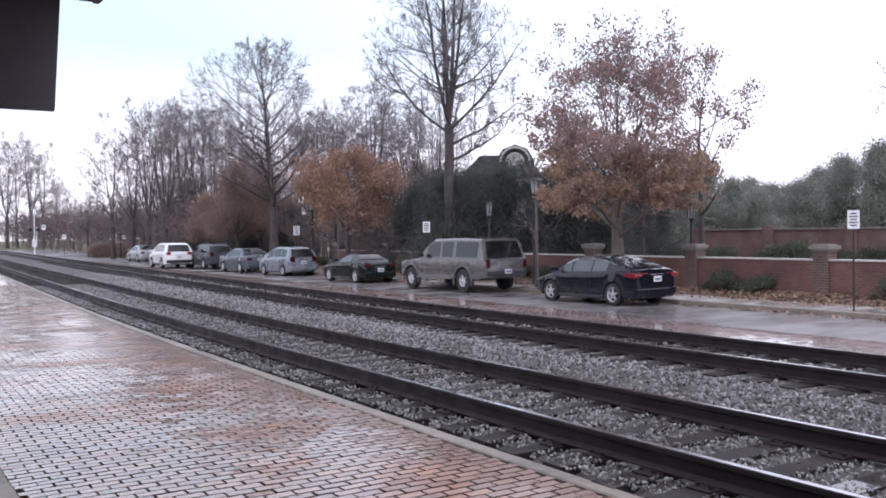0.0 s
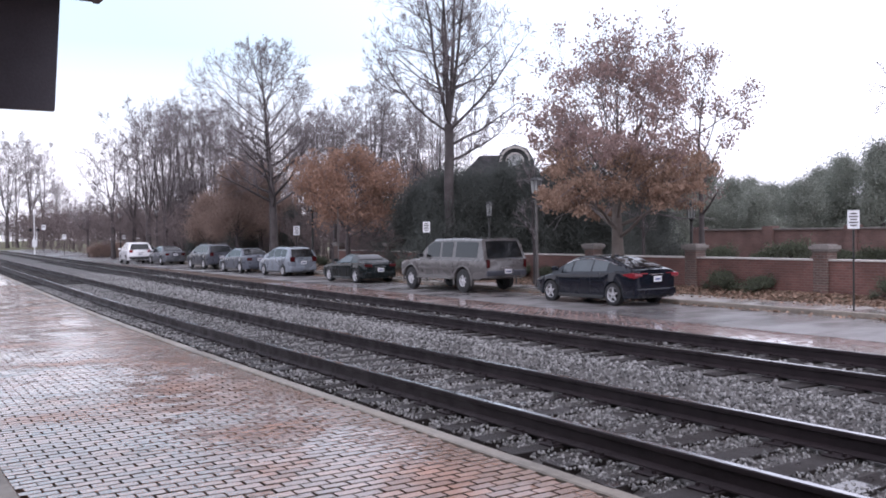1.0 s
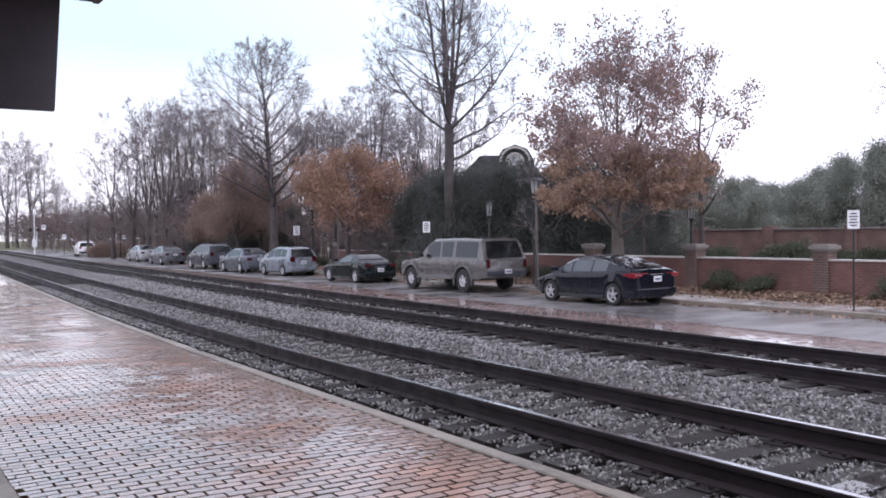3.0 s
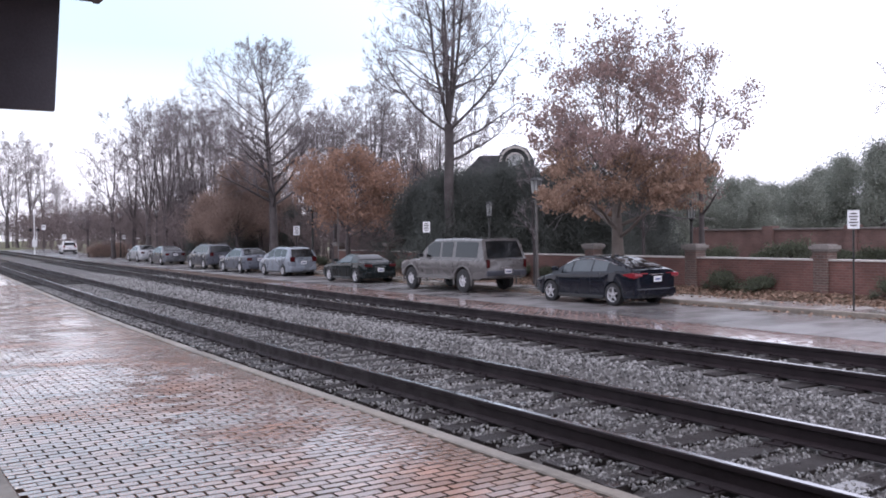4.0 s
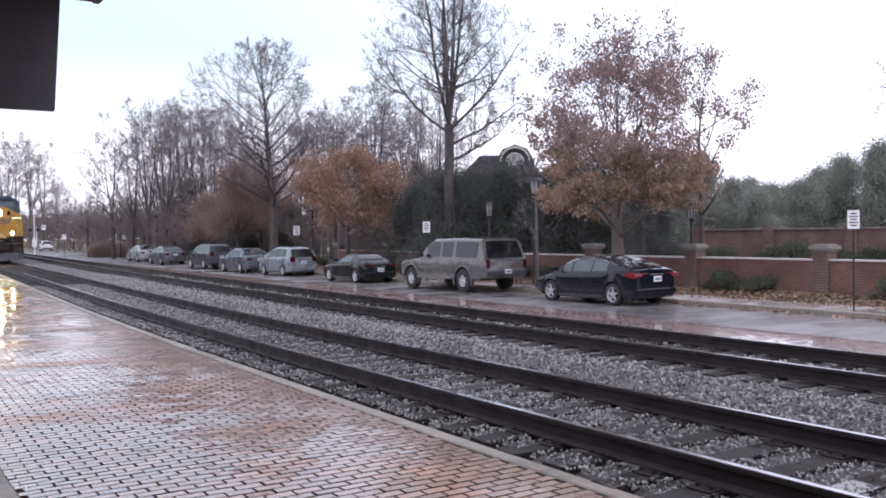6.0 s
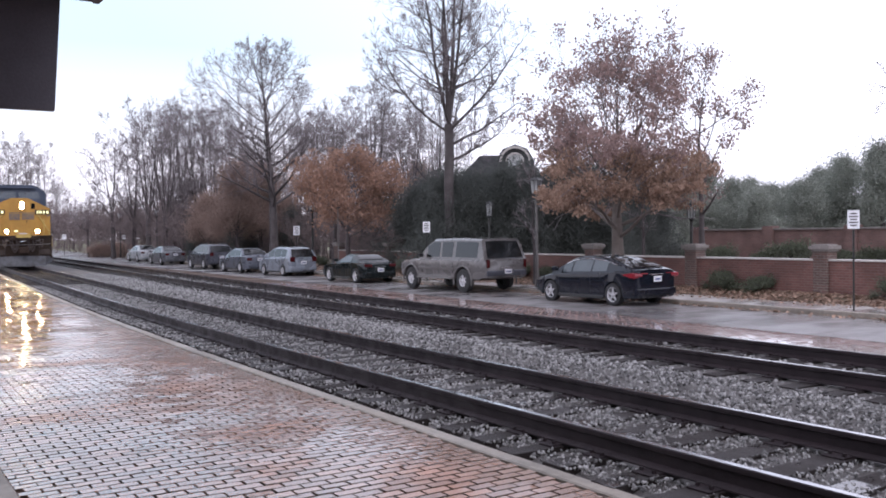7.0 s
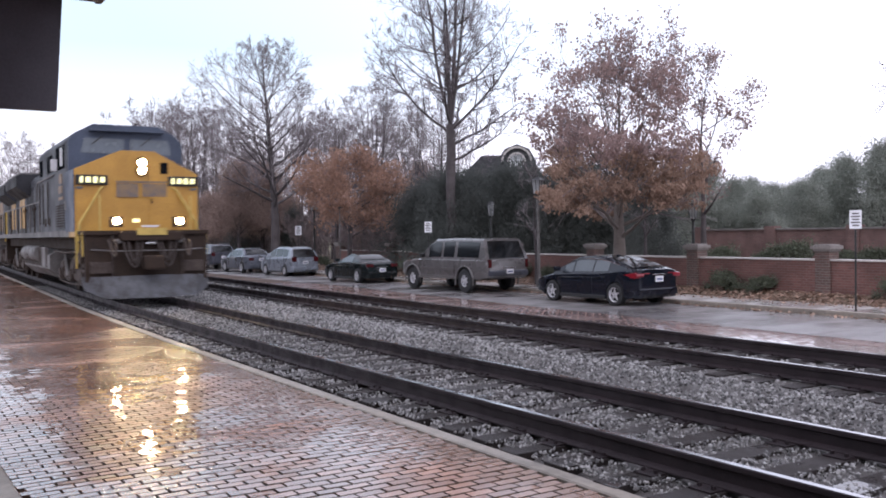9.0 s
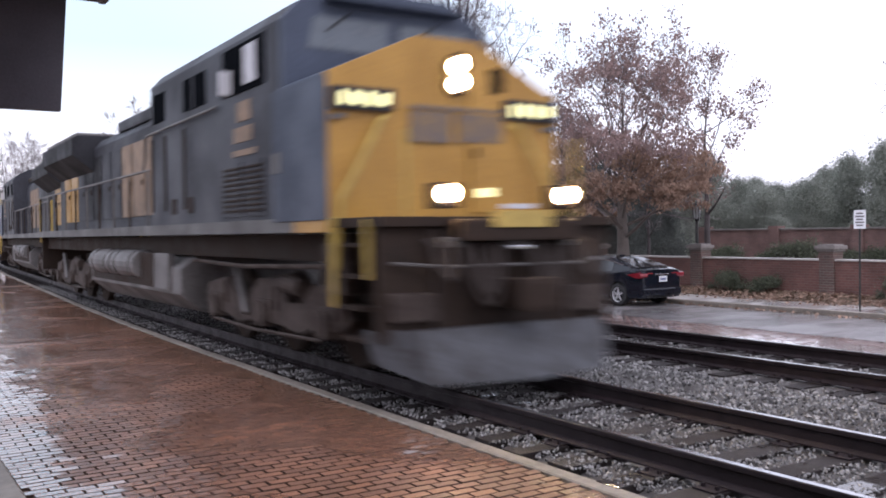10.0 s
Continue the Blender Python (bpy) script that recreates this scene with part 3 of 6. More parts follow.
def lantern_post(x, y, z0, height, label, s=1.0, pole=None):
    th = thing("street_lamp", pose(x, y, z0, 0, 0, 20), label, "street lamp", "lantern posts")
    bm = rod((0, 0, 0), (0, 0, 0.5), 0.1, 0.075, 12)
    rod((0, 0, 0.5), (0, 0, height - 0.62), 0.06, 0.05, 10, bm=bm)
    part("pole", bm, pole or M_post, th)
    lo, hi, w0, w1 = height - 0.6, height - 0.12, 0.11 * s, 0.145 * s
    lan = part("lantern_core", rod((0, 0, lo), (0, 0, hi), 0.03 * s, n=8), M_lamp_glass, th)
    corners = [(-1, -1), (1, -1), (1, 1), (-1, 1)]
    for (ax, ay), (bx, by) in zip(corners, corners[1:] + corners[:1]):
        bm = bmesh.new()
        q = [bm.verts.new(v) for v in ((ax * w0, ay * w0, lo), (bx * w0, by * w0, lo), (bx * w1, by * w1, hi), (ax * w1, ay * w1, hi))]
        bm.faces.new(q)
        bmesh.ops.solidify(bm, geom=list(bm.faces), thickness=0.006)
        part("lantern_pane", bm, M_lamp_glass, lan, "frosted glass pane")
        part("lantern_bar", rod((ax * w0 * 1.04, ay * w0 * 1.04, lo), (ax * w1 * 1.04, ay * w1 * 1.04, hi), 0.014, n=5), M_black, lan)
        mx, my = (ax + bx) / 2, (ay + by) / 2
        part("lantern_bar", rod((mx * w0 * 1.05, my * w0 * 1.05, lo), (mx * w1 * 1.05, my * w1 * 1.05, hi), 0.011, n=5), M_black, lan)
    part("lantern_collar", rod((0, 0, height - 0.68), (0, 0, lo), 0.06, 0.13 * s, 10), M_black, lan)
    bm = bmesh.new()
    bmesh.ops.create_cone(bm, cap_ends=True, segments=4, radius1=0.26 * s, radius2=0.08, depth=0.1, matrix=Matrix.Translation((0, 0, height - 0.07)) @ Matrix.Rotation(radians(45), 4, "Z"))
    part("lantern_roof", bm, M_black, lan)
    part("finial", rod((0, 0, height - 0.03), (0, 0, height + 0.08), 0.022, 0.008, 8), M_black, lan)
    return th


lantern_post(*place(50.5, 33.2), WALK_Z, 4.05, "grey street lamp with a square frosted lantern", 1.1, M_pole)
lantern_post(*place(53.5, 37.5), LAWN_Z, 3.15, "dark street lamp with a small frosted lantern in the garden", 0.62)
lantern_post(*place(64.7, 52), WALK_Z, 4.05, "dark street lamp beside the brick wall")
lantern_post(*place(41.0, 33.5), LAWN_Z, 2.85, "slim garden lamp behind the brick wall", 0.8)


# ---------- cars ----------
def wheel(parent, x, y, r, w, side, rim, spokes=5, size=1.0):
    hub = new("wheel")
    hub.parent = parent
    hub.matrix_basis = pose(x, y, r)
    bm = bmesh.new()
    n, prof = 28, [(-0.5, 0.70 * size), (-0.5, 0.90), (-0.42, 0.98), (-0.2, 1.0), (0.2, 1.0), (0.42, 0.98), (0.5, 0.90), (0.5, 0.70 * size)]
    rings = [[bm.verts.new((r * k * math.cos(2 * math.pi * i / n), w * a, r * k * math.sin(2 * math.pi * i / n))) for i in range(n)] for a, k in prof]
    for p, q in zip(rings, rings[1:] + rings[:1]):
        for i in range(n):
            bm.faces.new((p[i], p[(i + 1) % n], q[(i + 1) % n], q[i]))
    part("tyre", bm, M_tyre, hub)
    bm = bmesh.new()
    ring = [(0.70 * size, 0.46), (0.645 * size, 0.42), (0.64 * size, 0.1)]
    rr = [[bm.verts.new((r * k * math.cos(2 * math.pi * i / n), side * w * a, r * k * math.sin(2 * math.pi * i / n))) for i in range(n)] for k, a in ring]
    for p, q in zip(rr[:-1], rr[1:]):
        for i in range(n):
            bm.faces.new((p[i], p[(i + 1) % n], q[(i + 1) % n], q[i]))
    for i in range(spokes):
        a = 2 * math.pi * i / spokes + 0.3
        t = Matrix.Rotation(-a, 4, "Y")
        for d in (-0.045, 0.045):
            m = t @ Matrix.Translation((r * 0.36 * size, side * w * 0.36, r * d)) @ Matrix.Rotation(d * 4, 4, "Y") @ Matrix.Diagonal((r * 0.62 * size, 0.03, r * 0.075, 1))
            bmesh.ops.create_cube(bm, size=1, matrix=m)
    rod((0, side * w * 0.28, 0), (0, side * w * 0.44, 0), r * 0.15, n=12, bm=bm)
    part("rim", bm, rim, hub, "silver spoked wheel rim")
    bm = rod((0, side * w * 0.05, 0), (0, side * w * 0.12, 0), r * 0.66, n=24)
    part("brake_disc", bm, M_black, hub)
    return hub


def loft(sections, cap=True):
    bm = bmesh.new()
    rows = [[bm.verts.new(p) for p in s] for s in sections]
    k = len(rows[0])
    for a, b in zip(rows[:-1], rows[1:]):
        for i in range(k):
            bm.faces.new((a[i], a[(i + 1) % k], b[(i + 1) % k], b[i]))
    if cap:
        bm.faces.new(rows[0])
        bm.faces.new(rows[-1][::-1])
    return bm


def interp(table, x):
    for (x0, v0), (x1, v1) in zip(table[:-1], table[1:]):
        if x0 <= x <= x1:
            t = (x - x0) / (x1 - x0)
            return v0 + (v1 - v0) * t
    return table[0][1] if x < table[0][0] else table[-1][1]


def smooth_part(ob, angle=40):
    ob.data.shade_smooth()
    ob.data.set_sharp_from_angle(angle=radians(angle))
    return ob


def car(spec, m, label, group="cars along the street"):
    """A car built nose towards +x: tub, cabin, glazing, wheels, lamps, bumpers, mirrors, plate."""
    s = spec
    L, W, wb, fo, r = s["length"], s["width"], s["base"], s["front"], s["wheel"]
    th = thing(s.get("name", "car"), m, label, s.get("category", "car"), group)
    xf = L / 2
    ax_f, ax_r = xf - fo, xf - fo - wb
    hw = W / 2
    top, low = s["deck"], s["sill"]
    # tub: sections from tail to nose with wheel arches cut into the lower edge
    xs = sorted(set([-L / 2, -L / 2 + 0.04, -L / 2 + 0.15, L / 2 - 0.18, L / 2 - 0.05, L / 2] + [-L / 2 + L * i / 30 for i in range(1, 30)] + [a + r * s.get("arch", 1.13) * k for a in (ax_f, ax_r) for k in (-1.0, -0.95, -0.8, -0.5, 0, 0.5, 0.8, 0.95, 1.0)]))
    secs = []
    for x in xs:
        zt = interp(top, x)
        e = min(1.0, max(0.0, (L / 2 - abs(x)) / 0.55))
        w = hw * (0.80 + 0.20 * math.sqrt(1 - (1 - e) ** 2))
        zb = low + (0.10 if x > L / 2 - 0.3 else 0.06 if x < -L / 2 + 0.3 else 0)
        arch = zb
        for a in (ax_f, ax_r):
            d = abs(x - a)
            if d < r * s.get("arch", 1.13):
                arch = max(arch, r + math.sqrt(max(0, (r * s.get("arch", 1.13)) ** 2 - d * d)))
        arch = min(arch, zt - 0.1)
        zm = max(arch + 0.01, zb + (zt - zb) * s.get("crease", 0.62))
        inset = 0.05 * W
        secs.append([(x, -w * 0.97, arch), (x, -w, min(zm, zt - 0.06)), (x, -w * 0.985, zt - 0.05), (x, -w + inset, zt - 0.005), (x, -w * 0.5, zt + s.get("crown", 0.03)),
                     (x, w * 0.5, zt + s.get("crown", 0.03)), (x, w - inset, zt - 0.005), (x, w * 0.985, zt - 0.05), (x, w, min(zm, zt - 0.06)), (x, w * 0.97, arch), (x, w * 0.7, max(zb, arch - 0.02)), (x, -w * 0.7, max(zb, arch - 0.02))])
    body = smooth_part(part("body", loft(secs), s["paint"], th), 35)
    # dark arch liners so that the wheels sit in shade
    for a in (ax_f, ax_r):
        part("arch_liner", box((r * 2.2, W * 0.84, r * 1.02), (a, 0, r * 1.55), 0.02), M_dark_plastic, th)
    part("underbody", box((L * 0.86, W * 0.66, 0.22), (0, 0, low + 0.16), 0.02), M_dark_plastic, th)
    # cabin
    cab = s["cabin"]  # (x, z) from rear base, rear top, front top, front base
    (xa, za), (xb, zb), (xc, zc), (xd, zd) = cab
    wt, wl = hw * s.get("tumble", 0.74), hw * 0.93
    n = 14
    secs = []
    for i in range(n + 1):
        t = i / n
        x = xa + (xd - xa) * t
        if x < xb:
            u = (x - xa) / (xb - xa)
            z = za + (zb - za) * (1 - (1 - u) ** s.get("rear_curve", 1.4))
        elif x > xc:
            u = (xd - x) / (xd - xc)
            z = zd + (zc - zd) * (1 - (1 - u) ** 1.35)
        else:
            u = (x - xb) / (xc - xb)
            z = zb + (zc - zb) * u + s.get("arc", 0.03) * math.sin(math.pi * u)
        zbase = interp(top, x) - 0.03
        z = max(z, zbase + 0.02)
        f = (z - zbase) / (max(zb, zc) - zbase)
        w = wl + (wt - wl) * f
        secs.append([(x, -wl, zbase), (x, -w - 0.02, z - 0.07 * f), (x, -w + 0.07, z), (x, 0, z + 0.012), (x, w - 0.07, z), (x, w + 0.02, z - 0.07 * f), (x, wl, zbase)])
    cabin = smooth_part(part("cabin", loft(secs), s["paint"], th), 30)

    def skin(x, k):
        """Point on the cabin's flank at x, k from belt (0) to roof edge (1)."""
        for a, b in zip(secs[:-1], secs[1:]):
            if a[0][0] <= x <= b[0][0]:
                t = (x - a[0][0]) / (b[0][0] - a[0][0])
                p = [Vector(a[i]).lerp(Vector(b[i]), t) for i in (0, 1)]
                return p[0].lerp(p[1], k)
        return Vector(secs[-1][0])

    for side in (1, -1):
        for x0, x1 in s["panes"]:
            bm = bmesh.new()
            steps = [x0 + (x1 - x0) * i / 6 for i in range(7)]
            lo = [skin(x, 0.14) for x in steps]
            hi = [skin(x, 0.93) for x in steps]
            for q in lo + hi:
                q.y = (abs(q.y) + 0.006) * side
            a, b = [bm.verts.new(v) for v in lo], [bm.verts.new(v) for v in hi]
            for i in range(6):
                bm.faces.new((a[i], a[i + 1], b[i + 1], b[i]))
            ex = bmesh.ops.extrude_face_region(bm, geom=list(bm.faces))
            bmesh.ops.translate(bm, vec=(0, -0.004 * side, 0), verts=[v for v in ex["geom"] if isinstance(v, bmesh.types.BMVert)])
            part("side_window", bm, s.get("glass", M_glass), th)
        if s.get("chrome"):
            xs_t = [-1.45 + 0.2 * i for i in range(12)]
            w = Wood(4)
            line = [skin(x, 0.97) for x in xs_t]
            for q in line:
                q.y = (abs(q.y) + 0.012) * side
            w.tube(line, [0.014] * len(line), 5)
            bm = bmesh.new()
            vs = [bm.verts.new(v) for v in w.v]
            for f in w.f:
                bm.faces.new([vs[i] for i in f])
            part("window_trim", bm, M_chrome, th, "bright chrome window trim")
        # mirror
        mx = xd - 0.35
        bm = box((0.12, 0.2, 0.14), (mx, side * (hw + 0.1), zd + 0.12), 0.03)
        part("wing_mirror", bm, s.get("mirror", s["paint"]), th)
        # door handles and sill strip
        for hx in s.get("handles", (-0.15, 0.75)):
            part("door_handle", box((0.17, 0.03, 0.03), (hx, side * (hw + 0.004), interp(top, hx) - 0.14), 0.008), s.get("handle", s["paint"]), th)
        if s.get("strip"):
            part("side_strip", box((wb - 2.6 * r, 0.03, 0.09), ((ax_f + ax_r) / 2, side * (hw + 0.004), s["strip"]), 0.01), s.get("strip_mat", M_dark_plastic), th)
        part("door_sill", box((wb - 2.35 * r, 0.06, 0.1), ((ax_f + ax_r) / 2, side * (hw * 0.97), low + 0.03), 0.02), s.get("cladding", M_dark_plastic), th)
        # shut lines of the doors, as narrow sunk strips
        for gx in s.get("gaps", ()):
            part("door_gap", box((0.012, 0.008, interp(top, gx) - low - 0.28), (gx, side * (hw - 0.0005), (interp(top, gx) + low) / 2 + 0.02)), M_black, th)
    # front and rear screens follow the cabin's curve
    def roof_at(x):
        for a, b in zip(secs[:-1], secs[1:]):
            if a[0][0] <= x <= b[0][0]:
                t = (x - a[0][0]) / (b[0][0] - a[0][0])
                return [Vector(a[i]).lerp(Vector(b[i]), t) for i in (2, 3)]
        return [Vector(secs[-1][2]), Vector(secs[-1][3])]

    for pane, (p, q) in {"rear_window": s["rear_glass"], "windscreen": s["front_glass"]}.items():
        x0, x1 = p[0], q[0]
        bm = bmesh.new()
        rows = []
        for i in range(25):
            x = x0 + (x1 - x0) * i / 24
            edge, mid = roof_at(x)
            w = abs(edge.y) * 0.93
            rows.append([bm.verts.new((x + (0.012 if x0 > 0 else -0.012), w * k, mid.z + (edge.z - mid.z) * abs(k) + 0.02)) for k in (-1, -0.5, 0, 0.5, 1)])
        for a, b in zip(rows[:-1], rows[1:]):
            for i in range(4):
                bm.faces.new((a[i], a[i + 1], b[i + 1], b[i]))
        ex = bmesh.ops.extrude_face_region(bm, geom=list(bm.faces))
        bmesh.ops.translate(bm, vec=(0, 0, -0.012), verts=[v for v in ex["geom"] if isinstance(v, bmesh.types.BMVert)])
        smooth_part(part(pane, bm, M_glass, th), 40)
    for a in (ax_f, ax_r):
        for side in (1, -1):
            wheel(th, a, side * (hw - 0.11), r, 0.22, side, M_alloy, s.get("spokes", 5), s.get("rim", 0.94))
    # tail
    xt = -L / 2
    zt = interp(top, xt + 0.08)
    tl = s.get("tail", (zt - 0.16, 0.14, 0.36))
    for side in (1, -1):
        if s.get("wedge"):
            y1 = side * (hw + 0.006)
            bm = prism([(xt + 0.5, tl[0] + 0.02), (xt + 0.1, tl[0] + tl[1] * 0.55), (xt - 0.012, tl[0] + tl[1] * 0.4), (xt - 0.022, tl[0] - tl[1] * 0.1), (xt + 0.02, tl[0] - tl[1] * 0.55), (xt + 0.2, tl[0] - tl[1] * 0.5)], min(y1, y1 - side * 0.3), max(y1, y1 - side * 0.3), 0.008)
            part("tail_lamp_strip", box((0.03, 0.22, 0.03), (xt - 0.008, side * (hw - 0.4), tl[0] + tl[1] * 0.36), 0.006), s["tail_mat"], th, "thin red lamp strip")
        else:
            bm = box((s.get("wrap", 0.2), tl[2], tl[1]), (xt - 0.018 + s.get("wrap", 0.2) / 2, side * (hw * 0.87 - tl[2] / 2), tl[0]), 0.02)
        part("tail_lamp", bm, s.get("tail_mat", M_tail), th, "red tail lamp")
        part("head_lamp", box((0.25, 0.3, 0.12), (L / 2 - 0.18, side * hw * 0.66, interp(top, L / 2 - 0.2) - 0.1), 0.03), M_head, th)
    bumper = part("rear_bumper", box((0.16, W * 0.86, 0.2), (xt + 0.05, 0, low + 0.22), 0.04), s.get("bumper", s["paint"]), th)
    part("rear_valance", box((0.14, W * 0.7, 0.11), (xt + 0.07, 0, low + 0.1), 0.02), M_dark_plastic, th)
    part("front_bumper", box((0.16, W * 0.84, 0.2), (L / 2 - 0.07, 0, low + 0.2), 0.05), s.get("bumper", s["paint"]), th)
    pz = s.get("plate_z", zt - 0.3)
    plate = part("number_plate", box((0.012, 0.31, 0.16), (xt - 0.037 + s.get("plate_in", 0.0), 0, pz), 0.003), M_plate, th, "white number plate")
    part("plate_bars", box((0.004, 0.22, 0.055), (xt - 0.045 + s.get("plate_in", 0.0), 0, pz - 0.005)), M_plate_ink, plate)
    part("boot_trim", box((0.03, W * 0.3, 0.025), (xt + 0.01, 0, pz + 0.13), 0.004), s.get("trim", M_chrome), th)
    part("exhaust_pipe", rod((xt + 0.3, -hw * 0.5, low + 0.07), (xt - 0.01, -hw * 0.5, low + 0.07), 0.03, n=10), M_chrome, th)
    if s.get("flares"):
        for a in (ax_f, ax_r):
            for side in (1, -1):
                w = Wood(3)
                arc = [Vector((a + r * 1.3 * math.cos(k * math.pi / 12), side * (hw + 0.005), r * 0.95 + r * 1.3 * math.sin(k * math.pi / 12))) for k in range(-1, 14)]
                w.tube(arc, [0.03] * len(arc), 6)
                bm = bmesh.new()
                vs = [bm.verts.new(v) for v in w.v]
                for f in w.f:
                    bm.faces.new([vs[i] for i in f])
                part("wheel_flare", bm, P_taupe_low, th, "paler wheel arch flare")
        part("running_board", box((wb - 2.5 * r, 0.22, 0.06), ((ax_f + ax_r) / 2, -hw * 1.0, low + 0.0), 0.02), P_taupe_low, th)
        part("running_board", box((wb - 2.5 * r, 0.22, 0.06), ((ax_f + ax_r) / 2, hw * 1.0, low + 0.0), 0.02), P_taupe_low, th)
    if s.get("rails"):
        for side in (1, -1):
            bm = box((1.9, 0.04, 0.035), ((xb + xc) / 2, side * wt * 0.88, max(zb, zc) + 0.08), 0.01)
            for k in (-0.9, 0, 0.9):
                box((0.06, 0.04, 0.09), ((xb + xc) / 2 + k, side * wt * 0.88, max(zb, zc) + 0.035), 0, bm=bm)
            part("roof_rail", bm, M_dark_plastic, th)
    if s.get("spoiler"):
        part("rear_spoiler", box((0.22, W * 0.7, 0.035), (s["spoiler"][0], 0, s["spoiler"][1]), 0.012), s["paint"], th)
    if s.get("antenna"):
        part("aerial", box((0.16, 0.04, 0.05), (xb + 0.1, 0, zb + 0.045), 0.015), s["paint"], th)
    return th


P_navy = car_paint("dark_navy_paint", (0.006, 0.008, 0.014), 0.0, 0.25)
P_taupe = car_paint("taupe_grey_paint", (0.138, 0.131, 0.13), 0.3, 0.28)
P_taupe_low = car_paint("lower_taupe_paint", (0.135, 0.126, 0.122), 0.2, 0.4)
P_green = car_paint("black_green_paint", (0.004, 0.008, 0.009), 0.0, 0.25)
P_silver = car_paint("silver_blue_paint", (0.24, 0.265, 0.305), 0.4, 0.3)
P_steel = car_paint("steel_grey_paint", (0.105, 0.115, 0.14), 0.3)
P_grey = car_paint("mid_grey_paint", (0.068, 0.072, 0.088), 0.3)
P_char = car_paint("charcoal_paint", (0.12, 0.125, 0.14), 0.4)
P_pale = car_paint("pale_silver_paint", (0.42, 0.44, 0.46), 0.4)
P_white = car_paint("white_paint", (0.80, 0.80, 0.82), 0.0, 0.3)

SEDAN = dict(glass=M_glass_pale, length=4.42, width=1.78, base=2.70, front=0.84, wheel=0.325, sill=0.20, paint=P_navy,
             deck=[(-2.32, 0.93), (-2.2, 1.03), (-1.55, 1.02), (-0.6, 0.94), (0.9, 0.90), (1.5, 0.84), (2.0, 0.74), (2.315, 0.58)],
             cabin=[(-2.0, 1.03), (-0.75, 1.38), (0.25, 1.40), (1.35, 0.90)], rear_curve=1.25, arc=0.025, tumble=0.70,
             panes=[(-1.02, -0.42), (-0.36, 0.42), (0.48, 0.85)], rear_glass=((-1.85, 1.08), (-0.88, 1.36)), front_glass=((1.28, 0.94), (0.32, 1.38)),
             tail=(0.89, 0.14, 0.34), wedge=True, tail_mat=M_tail_bright, chrome=True, plate_z=0.78, handles=(-0.65, 0.25), gaps=(-0.42, 0.98), spokes=5, antenna=True)
UTILITY = dict(name="sport_utility_car", category="car", length=5.75, width=2.03, base=3.48, front=0.98, wheel=0.425, sill=0.50, paint=P_taupe, crease=0.7,
              deck=[(-2.87, 1.16), (-2.75, 1.20), (1.1, 1.20), (1.55, 1.19), (2.5, 1.12), (2.8, 1.02), (2.87, 0.86)],
              cabin=[(-2.80, 1.2), (-2.52, 1.93), (0.55, 1.93), (1.38, 1.2)], rear_curve=1.6, arc=0.03, tumble=0.80,
              panes=[(-2.36, -1.02), (-0.82, -0.12), (0.02, 0.85)], arch=1.24, rear_glass=((-2.79, 1.26), (-2.545, 1.9)), front_glass=((1.3, 1.24), (0.62, 1.88)),
              tail=(1.06, 0.30, 0.13), plate_z=0.78, strip=0.84, strip_mat=P_taupe_low, cladding=P_taupe_low, rim=0.74, bumper=P_grey, mirror=M_black, handles=(-0.75, 0.2), gaps=(-0.95, -0.04, 1.1), spokes=6, plate_in=-0.05, flares=True)
ROADSTER = dict(glass=M_glass_pale, name="sports_car", length=4.1, width=1.78, base=2.50, front=0.86, wheel=0.325, sill=0.18, paint=P_green,
                deck=[(-2.05, 0.80), (-1.9, 0.90), (-1.1, 0.92), (0.2, 0.88), (1.0, 0.86), (1.7, 0.76), (2.05, 0.55)],
                cabin=[(-1.45, 0.92), (-0.72, 1.24), (-0.28, 1.27), (0.62, 0.88)], rear_curve=1.5, arc=0.02, tumble=0.68,
                panes=[(-0.75, 0.25)], rear_glass=((-1.28, 0.98), (-0.78, 1.22)), front_glass=((0.55, 0.92), (-0.2, 1.24)), tail=(0.78, 0.13, 0.34), plate_z=0.58, handles=(-0.5,), gaps=(-0.7, 0.5), spokes=5)
HATCH = dict(name="hatchback", length=4.15, width=1.70, base=2.50, front=0.86, wheel=0.30, sill=0.20, paint=P_silver,
             deck=[(-2.07, 0.95), (-1.9, 1.0), (0.8, 0.95), (1.3, 0.9), (1.85, 0.75), (2.07, 0.56)],
             cabin=[(-2.03, 0.98), (-1.60, 1.48), (0.05, 1.51), (1.45, 0.9)], rear_curve=1.7, arc=0.04, tumble=0.74,
             panes=[(-1.55, -0.95), (-0.88, -0.05), (0.02, 0.72)], rear_glass=((-2.02, 1.02), (-1.72, 1.4)), front_glass=((1.36, 0.95), (0.15, 1.48)), tail=(0.90, 0.26, 0.26), plate_z=0.72, handles=(-0.8, 0.1), gaps=(-0.9, 0.0, 0.95))
SALOON = dict(SEDAN, glass=M_glass, wedge=False, front=0.92, wrap=0.2, tail_mat=M_tail, chrome=False, length=4.55, width=1.76, paint=P_steel, tail=(0.80, 0.17, 0.30),
              deck=[(-2.27, 0.92), (-2.15, 0.98), (-1.5, 0.98), (0.9, 0.90), (1.9, 0.76), (2.27, 0.56)],
              cabin=[(-1.7, 0.98), (-0.95, 1.38), (0.15, 1.41), (1.2, 0.9)], rear_glass=((-1.6, 1.03), (-1.02, 1.35)), front_glass=((1.12, 0.94), (0.22, 1.38)), panes=[(-1.15, -0.45), (-0.38, 0.35), (0.4, 0.72)])
